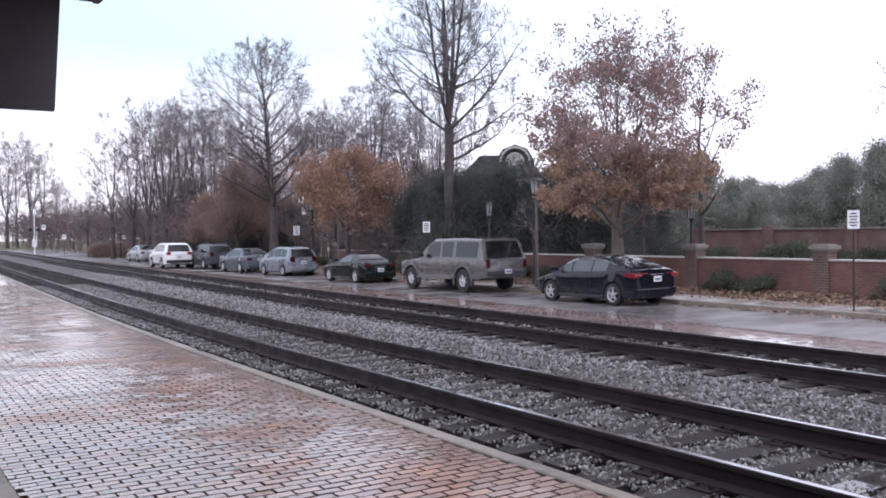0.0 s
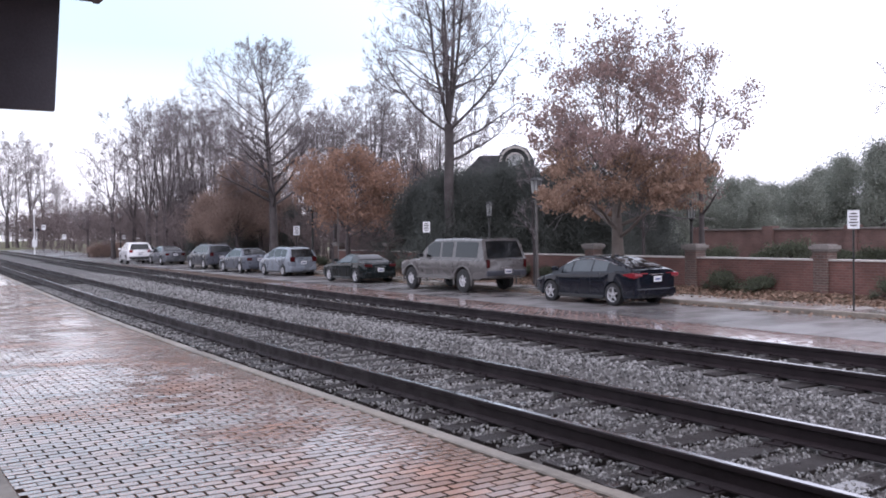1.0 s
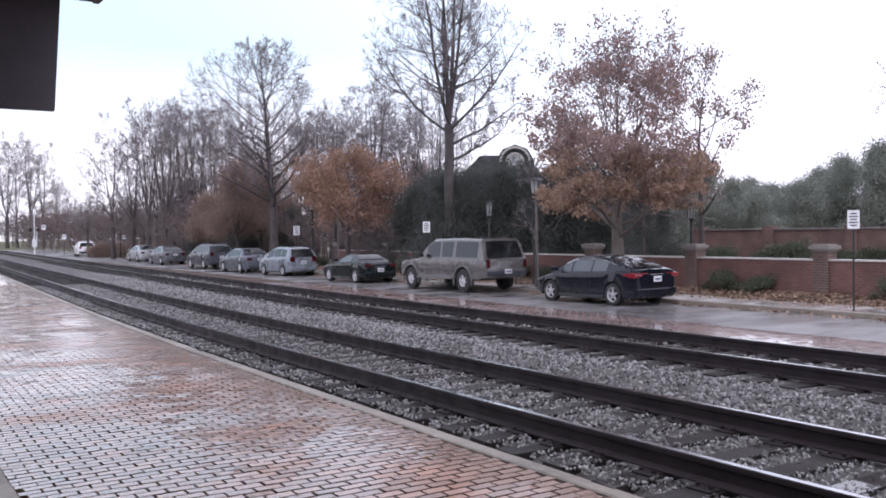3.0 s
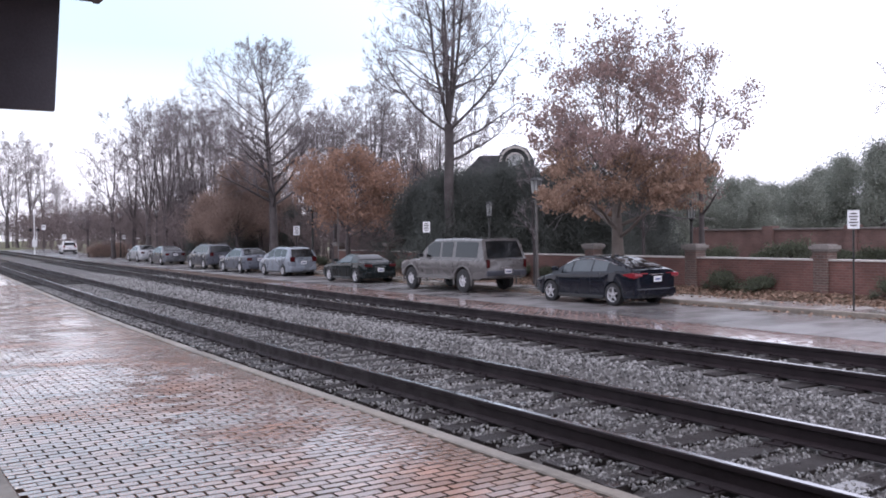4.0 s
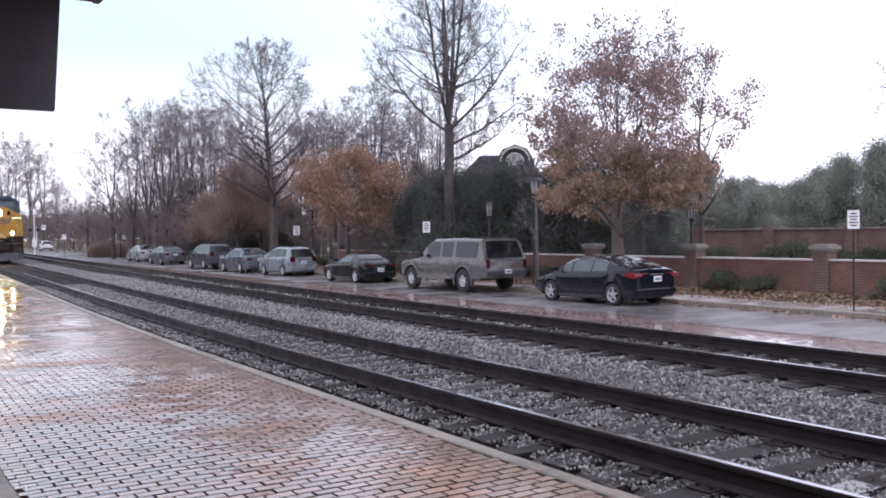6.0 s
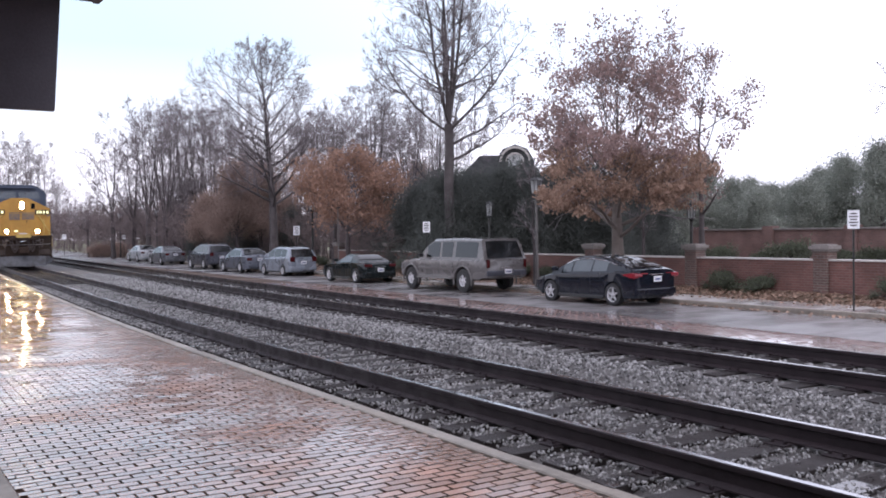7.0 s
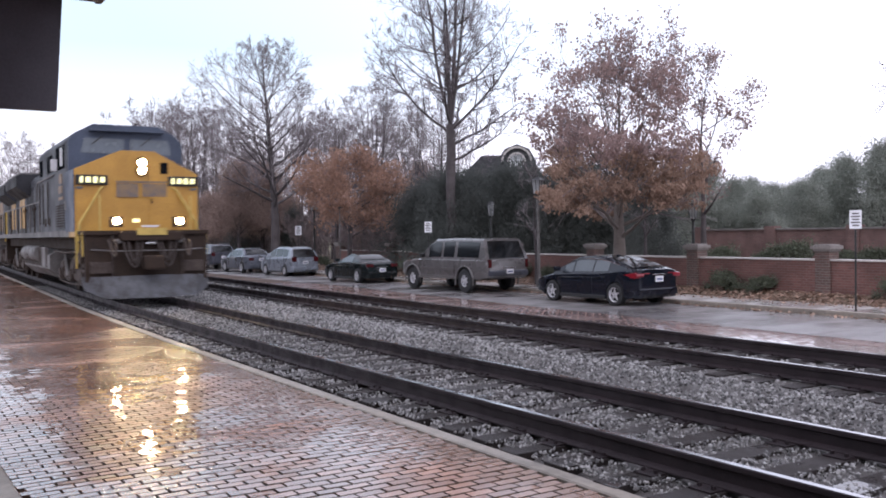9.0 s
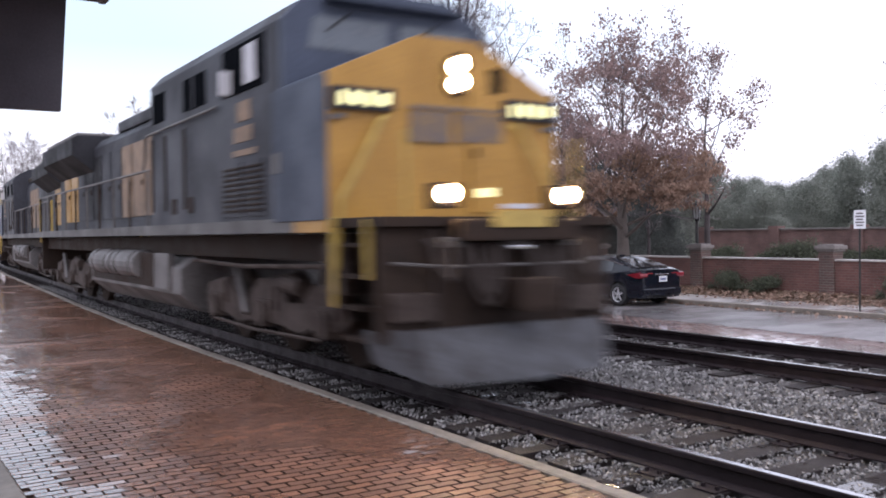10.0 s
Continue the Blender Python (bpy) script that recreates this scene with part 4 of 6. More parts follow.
CROSS = dict(name="estate_car", length=4.55, width=1.82, base=2.62, front=0.92, wheel=0.35, sill=0.26, paint=P_grey,
             deck=[(-2.27, 1.02), (-2.1, 1.06), (0.9, 1.04), (1.4, 1.0), (2.0, 0.88), (2.27, 0.64)],
             cabin=[(-2.22, 1.05), (-1.75, 1.60), (0.1, 1.62), (1.4, 1.0)], rear_curve=1.6, arc=0.03, tumble=0.74,
             panes=[(-1.75, -1.05), (-0.97, -0.15), (-0.08, 0.72)], rear_glass=((-2.2, 1.1), (-1.86, 1.52)), front_glass=((1.32, 1.04), (0.2, 1.58)), tail=(0.98, 0.24, 0.24), plate_z=0.78, cladding=M_dark_plastic, handles=(-0.9, 0.1), gaps=(-1.0, -0.1, 0.95), rails=True)
SUV = dict(CROSS, name="white_car", length=4.8, width=1.95, base=2.87, wheel=0.38, sill=0.28, paint=P_white, rails=False,
           deck=[(-2.4, 1.05), (-2.25, 1.12), (0.9, 1.08), (1.5, 1.04), (2.1, 0.92), (2.4, 0.7)], bumper=M_dark_plastic,
           cabin=[(-2.32, 1.1), (-1.85, 1.68), (0.1, 1.71), (1.4, 1.05)], rear_glass=((-2.3, 1.16), (-1.97, 1.6)), front_glass=((1.32, 1.08), (0.2, 1.66)), tail=(1.02, 0.2, 0.30), tail_mat=M_tail_bright)


def parked(spec, x_front, y_left, label):
    """Parked with its front left wheel at x_front, its nose towards -x and its left flank on y_left."""
    x = x_front - (spec["front"] - spec["length"] / 2) * 1.0
    x = x_front + spec["length"] / 2 - spec["front"]
    return car(spec, pose(x, y_left + spec["width"] / 2 - 0.08, ROAD_Z + 0.004, 0, 0, 180.6), label)


parked(SEDAN, -21.54, 18.36, "dark navy four-door sedan parked at the kerb")
parked(UTILITY, -30.05, 18.5, "taupe grey full-size sport utility car with dark rear windows")
parked(ROADSTER, -37.6, 18.65, "low black-green two-seat sports car")
parked(HATCH, -46.3, 19.0, "silver blue five-door hatchback")
parked(SALOON, -52.8, 19.05, "steel grey older sedan")
parked(CROSS, -60.6, 19.55, "grey crossover estate car with roof rails")
parked(dict(SALOON, paint=P_char), -72.6, 20.2, "charcoal sedan parked in the row")
parked(dict(SALOON, paint=P_pale), -82.8, 21.1, "pale silver sedan at the end of the row")
white_car = car(SUV, pose(-66, 18.4, ROAD_Z + 0.004, 0, 0, 180), "white sport utility car driving away along the street", "cars driving")


# ---------- the far end of the street ----------
def crossing_post(bearing, d):
    x, y = place(bearing, d)
    th = thing("crossing_signal", pose(x, y, -0.6, 0, 0, 80), "pale level crossing signal post with a white box", "signal")
    part("mast", rod((0, 0, 0), (0, 0, 5.4), 0.07, 0.06, 10), M_sign, th)
    part("signal_box", box((0.5, 0.4, 0.9), (0, 0, 1.6), 0.04), M_sign, th)
    for s in (-1, 1):
        part("lamp_hood", rod((s * 0.4, -0.2, 3.2), (s * 0.4, 0.0, 3.2), 0.2, n=12), M_black, th)
    part("gate_arm", box((0.1, 0.05, 2.2), (0.25, 0, 2.4), 0.01), M_sign, th)
    return th


crossing_post(80.9, 118)
for b, d, h, w in [(80.4, 128, 3.9, 0.5), (79.3, 120, 2.6, 0.45), (76.0, 96, 2.4, 0.35)]:
    x, y = place(b, d)
    sign_post(x, y, -0.6, h, w, w * 1.3, "small white street sign on a thin post by the crossing", radians(75), 3)
lantern_post(*place(74.1, 86), -0.5, 4.6, "dark street lamp near the end of the parked cars")
lantern_post(*place(76.2, 100), -0.5, 4.6, "dark street lamp near the crossing")
x, y = place(63.1, 46.5)
pale = thing("utility_post", pose(x, y, LAWN_Z), "thin grey metal post with a small lamp", "post")
part("pole", rod((0, 0, 0), (0, 0, 3.2), 0.03, 0.024, 8), M_pole, pale)
part("lamp_head", box((0.22, 0.12, 0.07), (0.06, 0, 3.22), 0.02), M_post, pale)


# ---------- trees ----------
def finish_tree(w, name, bark, leaf, label, m, category="tree", group="trees", twig=None, low_leaf=None, split_z=4.0):
    th = thing(name, m, label, category, group)
    t = mesh_object("trunk", w.v, w.f, bark, True)
    child(t, th)
    if w.tf:
        child(tagged(mesh_object("twig_crown", w.tv, w.tf, twig or M_twig), kind="stuff"), th)
    if w.lf and low_leaf:
        # the lower leaves have turned tawny, the upper ones are duller
        for nm, mt, keep in (("crown", leaf, lambda z: z >= split_z), ("lower_crown", low_leaf, lambda z: z < split_z)):
            fs = [f for f in w.lf if keep(w.lv[f[0]].z + 0.9 * noise.noise(w.lv[f[0]] * 0.8))]
            child(mesh_object(nm, [w.lv[i] for f in fs for i in f], [tuple(range(4 * k, 4 * k + 4)) for k in range(len(fs))], mt), th, "tawny lower leaves" if nm != "crown" else "dull russet upper leaves")
    elif w.lf:
        child(mesh_object("crown", w.lv, w.lf, leaf), th)
    return th


def tree(seed, height, trunk_r, spread, label, m, leaves=0, leaf_mat=None, leaf_size=0.1, bark=None, clear=0.28, limbs=14, top_lean=(35, 65), levels=3, split=(0, 7, 5, 4), wiggle=0.10, leaf_low=0.0, group="bare trees", rise=0.06, leaders=1, name="tree", thin=0.006, cluster=0.22, down=0.0, taper=1.15, limb=0.5, bare_share=1.0, ratio=(0.35, 0.62), low_shape=0.15, low_leaf=None, split_z=4.0, spread_out=0.5, leaf_low_bias=0.0):
    w = Wood(seed)
    rng = w.rng
    weights = []
    for k in range(leaders):
        p = Vector((0, 0, -0.25))
        d = Vector((0, 0, 1))
        pts, radii = [], []
        n = 12
        lean = Vector((0, 0, 0)) if leaders == 1 else Vector((math.cos(k * 6.283 / leaders + 0.6), math.sin(k * 6.283 / leaders + 0.6), 0)) * 0.13
        hh = height * (1 if k == 0 else rng.uniform(0.8, 1.0))
        for i in range(n + 1):
            t = i / n
            pts.append(p.copy())
            radii.append(trunk_r * (1.35 if i == 0 else 1) * max(0.025, (1 - t) ** taper + 0.015) * (1 if leaders == 1 or t < clear else 0.7))
            d = (d + (Vector((rng.gauss(0, 0.03), rng.gauss(0, 0.03), 0.05)) if leaders == 1 or t > clear else Vector()) + (lean * spread_out if t > clear * 0.8 and t < clear + 0.25 else Vector())).normalized()
            p = p + d * (hh + 0.25) / n
        w.tube(pts, radii, 9)
        spec = dict(wiggle=wiggle, rise=rise, thin=thin, levels=levels, split=split, angle=(25, 60), ratio=ratio)
        cnt = max(5, limbs // leaders)
        for i in range(cnt):
            t = clear + (0.97 - clear) * (i + rng.random()) / cnt
            k2 = min(n - 1, int(t * n))
            q = pts[k2].lerp(pts[k2 + 1], t * n - k2)
            az = i * 2.4 + rng.uniform(-0.5, 0.5) + k
            a = radians(rng.uniform(*top_lean)) * (1.15 - 0.5 * t)
            dd = Vector((math.cos(az) * math.sin(a), math.sin(az) * math.sin(a), math.cos(a) - down * (1 - t)))
            shape = math.sin(min(1.0, (t - clear) / (1 - clear) * (0.99 - low_shape) + low_shape) * math.pi) ** 0.8
            mark = len(w.tips)
            w.branch(q, dd.normalized(), spread * max(0.25, shape) * rng.uniform(0.8, 1.15), radii[k2] * limb, 1, spec)
            weights += [max(0.25, shape) ** 2] * (len(w.tips) - mark)
    if leaves:
        kept = [(q, k) for q, k in zip(w.tips, weights) if q[0].z > leaf_low and rng.random() < bare_share]
        for (q, d) in rng.choices([a for a, k in kept], [k * (1 + leaf_low_bias * max(0.0, (split_z + 1 - a[0].z) / split_z)) for a, k in kept], k=leaves):
            c = q + Vector((rng.gauss(0, cluster), rng.gauss(0, cluster), rng.gauss(0, cluster * 0.8)))
            w.leaf(c, leaf_size * rng.uniform(0.6, 1.3))
    return finish_tree(w, name, bark or M_bark, leaf_mat, label, m, group=group, low_leaf=low_leaf, split_z=split_z)


def forked(seed, fork, height, r, leaders, limbs, label, m, twigs=(9, 5, 4), thin=0.008, group="bare trees", reach=3.2, bark=None):
    """A bare tree whose trunk parts into near-upright leaders.

    leaders: (bearing, lean, share of the height) each; limbs: (height, bearing, angle from upright, length) of the great low limbs."""
    w = Wood(seed)
    rng = w.rng
    spec = dict(wiggle=0.13, rise=0.11, thin=thin, levels=4, split=(0, 6, *twigs[1:], 3), angle=(28, 65), ratio=(0.36, 0.62))
    trunk = [Vector((rng.gauss(0, 0.03), rng.gauss(0, 0.03), -0.25 + (fork + 0.25) * i / 5)) for i in range(6)]
    w.tube(trunk, [r * (1.35, 1.05, 0.98, 0.93, 0.9, 0.85)[i] for i in range(6)], 9)
    for az, lean, share in leaders:
        p = trunk[4 if lean > 16 else 5].copy()
        top, n = (height - fork) * share, 11
        pts, radii = [p.copy()], [r * 0.40]
        for i in range(n):
            a = radians(lean * (1.25 - 0.9 * i / n) + rng.gauss(0, 3.5))
            b = radians(az + rng.gauss(0, 9))
            p = p + Vector((math.sin(a) * math.cos(b), math.sin(a) * math.sin(b), math.cos(a))) * (top / n)
            pts.append(p.copy())
            radii.append(max(thin * 1.4, r * 0.38 * (1 - (i + 1) / n) ** 0.8))
        w.tube(pts, radii, 7)
        for k in range(twigs[0]):
            t = rng.uniform(0.12, 0.97)
            i = min(n - 1, int(t * n))
            q = pts[i].lerp(pts[i + 1], t * n - i)
            b = rng.uniform(0, 6.283)
            a = radians(rng.uniform(40, 88) * (1.1 - 0.45 * t))
            w.branch(q, Vector((math.cos(b) * math.sin(a), math.sin(b) * math.sin(a), math.cos(a))), reach * (1.1 - 0.62 * t) * rng.uniform(0.6, 1.2), max(thin, radii[i] * 0.5), 1, spec)
    for z, az, a, ln in limbs:
        b, a = radians(az), radians(a)
        i = min(4, int((z + 0.25) / (fork + 0.25) * 5))
        w.branch(Vector((trunk[i].x, trunk[i].y, z)), Vector((math.cos(b) * math.sin(a), math.sin(b) * math.sin(a), math.cos(a))), ln, r * 0.3, 0, dict(spec, rise=0.12, split=(11, 6, *twigs[1:], 3), ratio=(0.3, 0.5)))
    return finish_tree(w, "tree", bark or M_bark, None, label, m, group=group)


def bushy(seed, height, radius, label, m, leaf_mat, leaves=5000, leaf_size=0.16, group="evergreens", name="evergreen_tree", cone=0.3, category="tree", low=0.05):
    """A dense evergreen or shrub: short limbs carrying uneven clumps of leaves."""
    w = Wood(seed)
    rng = w.rng
    pts = [Vector((rng.gauss(0, 0.03) * i, rng.gauss(0, 0.03) * i, -0.2 + (height * 0.92 + 0.2) * i / 6)) for i in range(7)]
    w.tube(pts, [max(0.02, radius * 0.06 * (1 - i / 6.5)) for i in range(7)], 7)
    clumps = []
    n = max(14, int(26 * min(2.5, radius)))
    for i in range(n):
        t = rng.uniform(low, 1)
        env = radius * ((1 - t) ** (0.5 + cone)) * (0.55 + 0.45 * min(1, t / 0.2)) * rng.uniform(0.7, 1.15)
        az = rng.uniform(0, 6.283)
        k = rng.random() ** 0.5
        c = Vector((math.cos(az) * env * k, math.sin(az) * env * k, max(0.08, t * height)))
        base = pts[min(6, int(t * 5))]
        w.tube([base, base.lerp(c, 0.5) + Vector((0, 0, 0.05)), c], [0.03, 0.02, 0.008], 4)
        clumps.append((c, radius * rng.uniform(0.16, 0.3)))
    for i in range(leaves):
        c, r = rng.choice(clumps)
        d = Vector((rng.gauss(0, 1), rng.gauss(0, 1), rng.gauss(0, 0.9)))
        p = c + d * r * 0.62
        p.z = max(0.02, p.z)
        w.leaflet(p, leaf_size * rng.uniform(0.6, 1.3))
    return finish_tree(w, name, M_bark, leaf_mat, label, m, category=category, group=group)


def at_street(x, off, z=LAWN_Z, turn=0):
    return pose(x, off + street_bend(x), z, 0, 0, turn)


def around(bearing, d, z=-0.45, turn=0):
    """A place by its bearing from the street's normal and its distance."""
    a = radians(bearing)
    return pose(-d * math.sin(a), d * math.cos(a), z, 0, 0, turn)


tree(11, 7.25, 0.27, 3.9, "broad oak with tawny lower and russet upper leaves", around(45.4, 30.3, WALK_Z), 32000, M_leaf_russet, 0.10, M_bark_pale, 0.27, 42, (45, 86), 3, (0, 7, 5, 3), group="leafy oaks", name="oak_tree", cluster=0.13, rise=0.09, taper=1.25, limb=0.36, down=0.06, bare_share=0.5, leaf_low=2.45, low_shape=0.26, low_leaf=M_leaf_tawny, split_z=4.3, leaf_low_bias=16.0, wiggle=0.12)
tree(12, 8.6, 0.15, 2.4, "slim oak with few brown leaves behind the wall", around(40.3, 34.5), 3200, M_leaf_russet, 0.10, M_bark, 0.3, 16, (30, 60), 3, (0, 5, 4, 3), group="leafy oaks", name="oak_tree", cluster=0.15, taper=1.3, bare_share=0.5)
tree(13, 5.9, 0.2, 3.0, "small oak with orange brown leaves by the wall", around(62.5, 49.5), 17000, M_leaf_orange, 0.13, M_bark, 0.34, 28, (55, 88), 3, (0, 7, 5, 3), group="leafy oaks", name="oak_tree", cluster=0.24, rise=0.04, taper=1.5, limb=0.34, down=0.1, bare_share=0.6, low_shape=0.3, leaf_low=2.3)
# seen from the platform, bearing 214 lies to one hand and 34 to the other
forked(14, 7.0, 17.0, 0.24, [(214, 10, 1.0), (205, 4, 0.97), (30, 3, 1.05), (40, 8, 0.95), (300, 5, 0.92), (120, 7, 0.9)],
       [(6.6, 216, 52, 5.0), (6.0, 30, 74, 3.8), (6.7, 40, 48, 5.0), (7.0, 300, 60, 3.8), (6.8, 130, 60, 4.0), (5.3, 28, 84, 3.2)],
       "tall bare tree with many upright leaders", around(56.0, 41), twigs=(13, 5, 4), thin=0.006, reach=3.3)
tree(15, 14.6, 0.34, 5.2, "large bare tree with a broad crown", around(67.1, 62), clear=0.27, limbs=42, top_lean=(55, 82), levels=4, split=(0, 8, 6, 4, 4), thin=0.007, rise=0.07, taper=1.1, low_shape=0.4, limb=0.42, wiggle=0.12)
bare_b = forked(16, 4.6, 15.5, 0.27, [(200, 14, 1.0), (20, 12, 0.95), (110, 12, 0.9), (290, 4, 1.0)], [(4.3, 190, 45, 4.5)], "bare winter tree with an upright crown", around(74.6, 84), twigs=(8, 4, 3), thin=0.011, reach=5.0)
bare_b.scale = (0.9, 0.9, 0.84)
bare_c = forked(17, 3.6, 13.0, 0.22, [(30, 6, 1.0), (210, 11, 0.85), (140, 7, 0.8)], [(3.8, 215, 50, 3.6)], "slender bare winter tree", around(76.6, 96), twigs=(8, 4, 3), thin=0.011, reach=4.0)


edge_tree = copy_thing(bare_c, around(27.3, 42, -0.3, 40))
edge_tree.scale = (0.8, 0.8, 0.78)
tagged(edge_tree, "slender bare tree standing in the walled garden")


def clear_of_street(b, d):
    x, y = place(b, d)
    return y > 26 + street_bend(x)


rng = random.Random(5)
spots = [(73.6, 80, 1.0), (72.8, 88, 1.0), (75.4, 90, 1.0), (71.8, 95, 0.95), (74, 98, 1.05), (78.0, 108, 0.85), (79.6, 215, 1.3), (80.4, 225, 2.2), (81.1, 240, 2.3), (81.8, 255, 2.5), (82.3, 235, 2.2), (78.8, 190, 1.2), (55.6, 57, 0.78), (53.4, 58, 0.72), (57.0, 60, 0.8), (61.5, 60, 1.05),
         (63.5, 68, 0.9), (62, 74, 1.0), (60.6, 66, 1.25), (59.6, 72, 1.3), (64.8, 76, 0.9), (66.5, 84, 0.9), (68.4, 90, 1.0), (69.8, 82, 0.85), (58.4, 80, 1.3), (61.2, 78, 1.45),
         (65.5, 98, 1.1), (69, 105, 1.15), (70.8, 110, 1.15), (72.4, 104, 1.05), (63, 100, 1.2), (60.3, 95, 1.2), (58.8, 98, 1.2), (70.4, 86, 1.3), (71.6, 90, 1.35), (69.2, 92, 1.35), (72.6, 96, 1.35), (67.8, 88, 1.2), (73.2, 104, 1.4), (66.2, 92, 1.25), (64.4, 86, 1.25), (62.8, 82, 1.3), (70.8, 98, 1.4), (61.6, 105, 1.2), (67.6, 112, 1.2), (33.6, 84, 0.6), (31, 80, 0.62), (36.6, 88, 0.6), (29.5, 90, 0.75)]
for i in range(26):
    b, d = rng.uniform(62, 79.8), rng.uniform(105, 230)
    if clear_of_street(b, d):
        spots.append((b, d, rng.uniform(0.6, 0.9) * max(1, d / 140)))
for i, (b, d, s) in enumerate(spots):
    c = copy_thing((bare_b, bare_c)[i % 2], around(b, d, -0.5, rng.uniform(0, 360)))
    s *= 0.74
    c.scale = (s, s, s * rng.uniform(0.9, 1.1))
    tagged(c, "bare winter tree in the woods behind the street", group="bare trees")

ever = bushy(31, 4.9, 2.7, "dark dense evergreen tree behind the wall", around(52.5, 43), M_leaf_green, 52000, 0.085)
for b, d, s in [(56, 42, 1.0), (54.3, 46, 1.1), (50.5, 42, 0.95), (48.5, 43, 1.0), (58, 47, 0.95), (46.5, 42, 0.85), (51.5, 50, 1.2), (49, 52, 1.15), (55.5, 54, 1.1), (45, 46, 0.9), (47.8, 47, 0.95), (60, 52, 0.8), (47, 54, 1.1), (57, 58, 1.05), (69, 72, 0.8), (71.5, 76, 0.7), (66, 70, 0.7), (43.6, 50, 0.85)]:
    c = copy_thing(ever, around(b, d, -0.4, rng.uniform(0, 360)))
    c.scale = (s, s, s * rng.uniform(0.85, 1.1))
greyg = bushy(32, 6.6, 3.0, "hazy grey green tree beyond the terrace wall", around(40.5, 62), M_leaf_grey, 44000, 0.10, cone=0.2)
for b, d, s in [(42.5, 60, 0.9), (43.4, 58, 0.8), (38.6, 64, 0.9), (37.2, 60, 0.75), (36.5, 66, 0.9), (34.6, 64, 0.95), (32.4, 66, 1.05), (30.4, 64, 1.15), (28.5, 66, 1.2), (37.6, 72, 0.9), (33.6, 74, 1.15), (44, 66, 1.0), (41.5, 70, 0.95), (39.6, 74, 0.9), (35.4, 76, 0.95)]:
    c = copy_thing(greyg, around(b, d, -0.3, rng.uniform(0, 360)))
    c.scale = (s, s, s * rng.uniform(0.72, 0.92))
brown = bushy(33, 7.0, 3.2, "brown-leaved tree in the garden", around(69.3, 68), M_leaf_brown, 34000, 0.10, group="brown trees", name="tree", cone=0.1, low=0.38)
for b, d, s in [(67.9, 71, 1.0), (71.0, 74, 0.9), (66.3, 76, 0.8), (61.4, 64, 0.55), (64, 92, 1.0), (58, 84, 1.1)]:
    c = copy_thing(brown, around(b, d, -0.5, rng.uniform(0, 360)))
    c.scale = (s, s, s * rng.uniform(0.8, 1.05))


def thicket(seed, height, width, label, m):
    """Leafless undergrowth: many thin stems from one root with dense purplish brown twigs."""
    w = Wood(seed)
    for i in range(26):
        a, k = w.rng.uniform(0, 6.283), w.rng.random() ** 0.5
        p = Vector((math.cos(a) * k, math.sin(a) * k, 0)) * width
        d = Vector((math.cos(a) * k * 0.4, math.sin(a) * k * 0.4, 1)).normalized()
        w.branch(p, d, height * w.rng.uniform(0.55, 1.0), 0.035, 1, dict(wiggle=0.12, rise=0.04, thin=0.016, levels=3, split=(0, 9, 6, 5), angle=(20, 60), ratio=(0.3, 0.5)))
    return finish_tree(w, "thicket", M_brush, None, label, m, category="undergrowth", group="thickets", twig=M_brush)


brush = thicket(41, 5.2, 2.6, "leafless purplish brown thicket behind the street", around(72.8, 86))
for b, d, s in [(71.6, 80, 0.85), (73.9, 92, 0.95), (75.2, 104, 1.0), (76.6, 122, 1.1), (70.2, 84, 0.9), (65.2, 72, 0.75), (66.9, 82, 0.9), (63.2, 66, 0.8), (60.6, 60, 0.75), (59.3, 50, 0.55), (58.0, 49, 0.62), (60.4, 53, 0.5), (59.2, 64, 0.9), (62.2, 76, 1.0), (77.4, 140, 1.2), (78.2, 170, 1.4), (79.0, 185, 1.5), (79.8, 205, 1.6), (80.6, 225, 1.6), (81.4, 240, 1.7), (82.2, 250, 1.7), (78.6, 150, 1.0), (68.6, 92, 1.2), (72.4, 112, 1.4), (74.6, 126, 1.4), (57.4, 66, 1.0), (76.0, 150, 1.6), (80.2, 190, 1.2)]:
    c = copy_thing(brush, around(b, d, -0.5, rng.uniform(0, 360)))
    c.scale = (s * 1.3, s * 1.3, s * rng.uniform(0.85, 1.1))

for b, d, h, r0 in [(43.9, 36, 5.0, 0.1), (56.6, 45, 9.0, 0.16), (50.6, 34.5, 4.5, 0.09), (63.4, 54, 9, 0.15), (60.8, 56, 9, 0.14)]:
    tree(int(b * 10), h, r0, h * 0.28, "young bare tree behind the brick wall", around(b, d), clear=0.35, limbs=14, top_lean=(35, 65), levels=3, split=(0, 5, 4, 3), thin=0.008, group="young trees")
hedge = bushy(36, 1.3, 1.4, "low clipped brown hedge beside the far lawn", around(76.9, 104), M_leaf_brown, 4500, 0.12, group="hedges", name="hedge", category="hedge", low=0.1, cone=-0.3)
for b, d in [(76.3, 103), (77.5, 105), (75.8, 102)]:
    copy_thing(hedge, around(b, d, -0.6, b * 50))

shrub = bushy(34, 0.8, 1.0, "low green shrub at the foot of the brick wall", at_street(-18.6, 22.75, LAWN_Z - 0.03), M_leaf_shrub, 4800, 0.075, group="shrubs", name="shrub", category="shrub", low=0.1, cone=-0.25)
shrub.scale = (0.8, 0.55, 0.6)
for x, s in [(-17.2, 0.85), (-13.0, 1.0), (-11.8, 0.9), (-9.2, 1.0), (-27.3, 0.9), (-29.0, 1.0), (-38.5, 1.1), (-42.5, 1.2), (-49.0, 1.1)]:
    c = copy_thing(shrub, at_street(x, 22.76, LAWN_Z - 0.03, rng.uniform(0, 360)))
    c.scale = (s * 0.75, s * 0.5, s * 0.58)
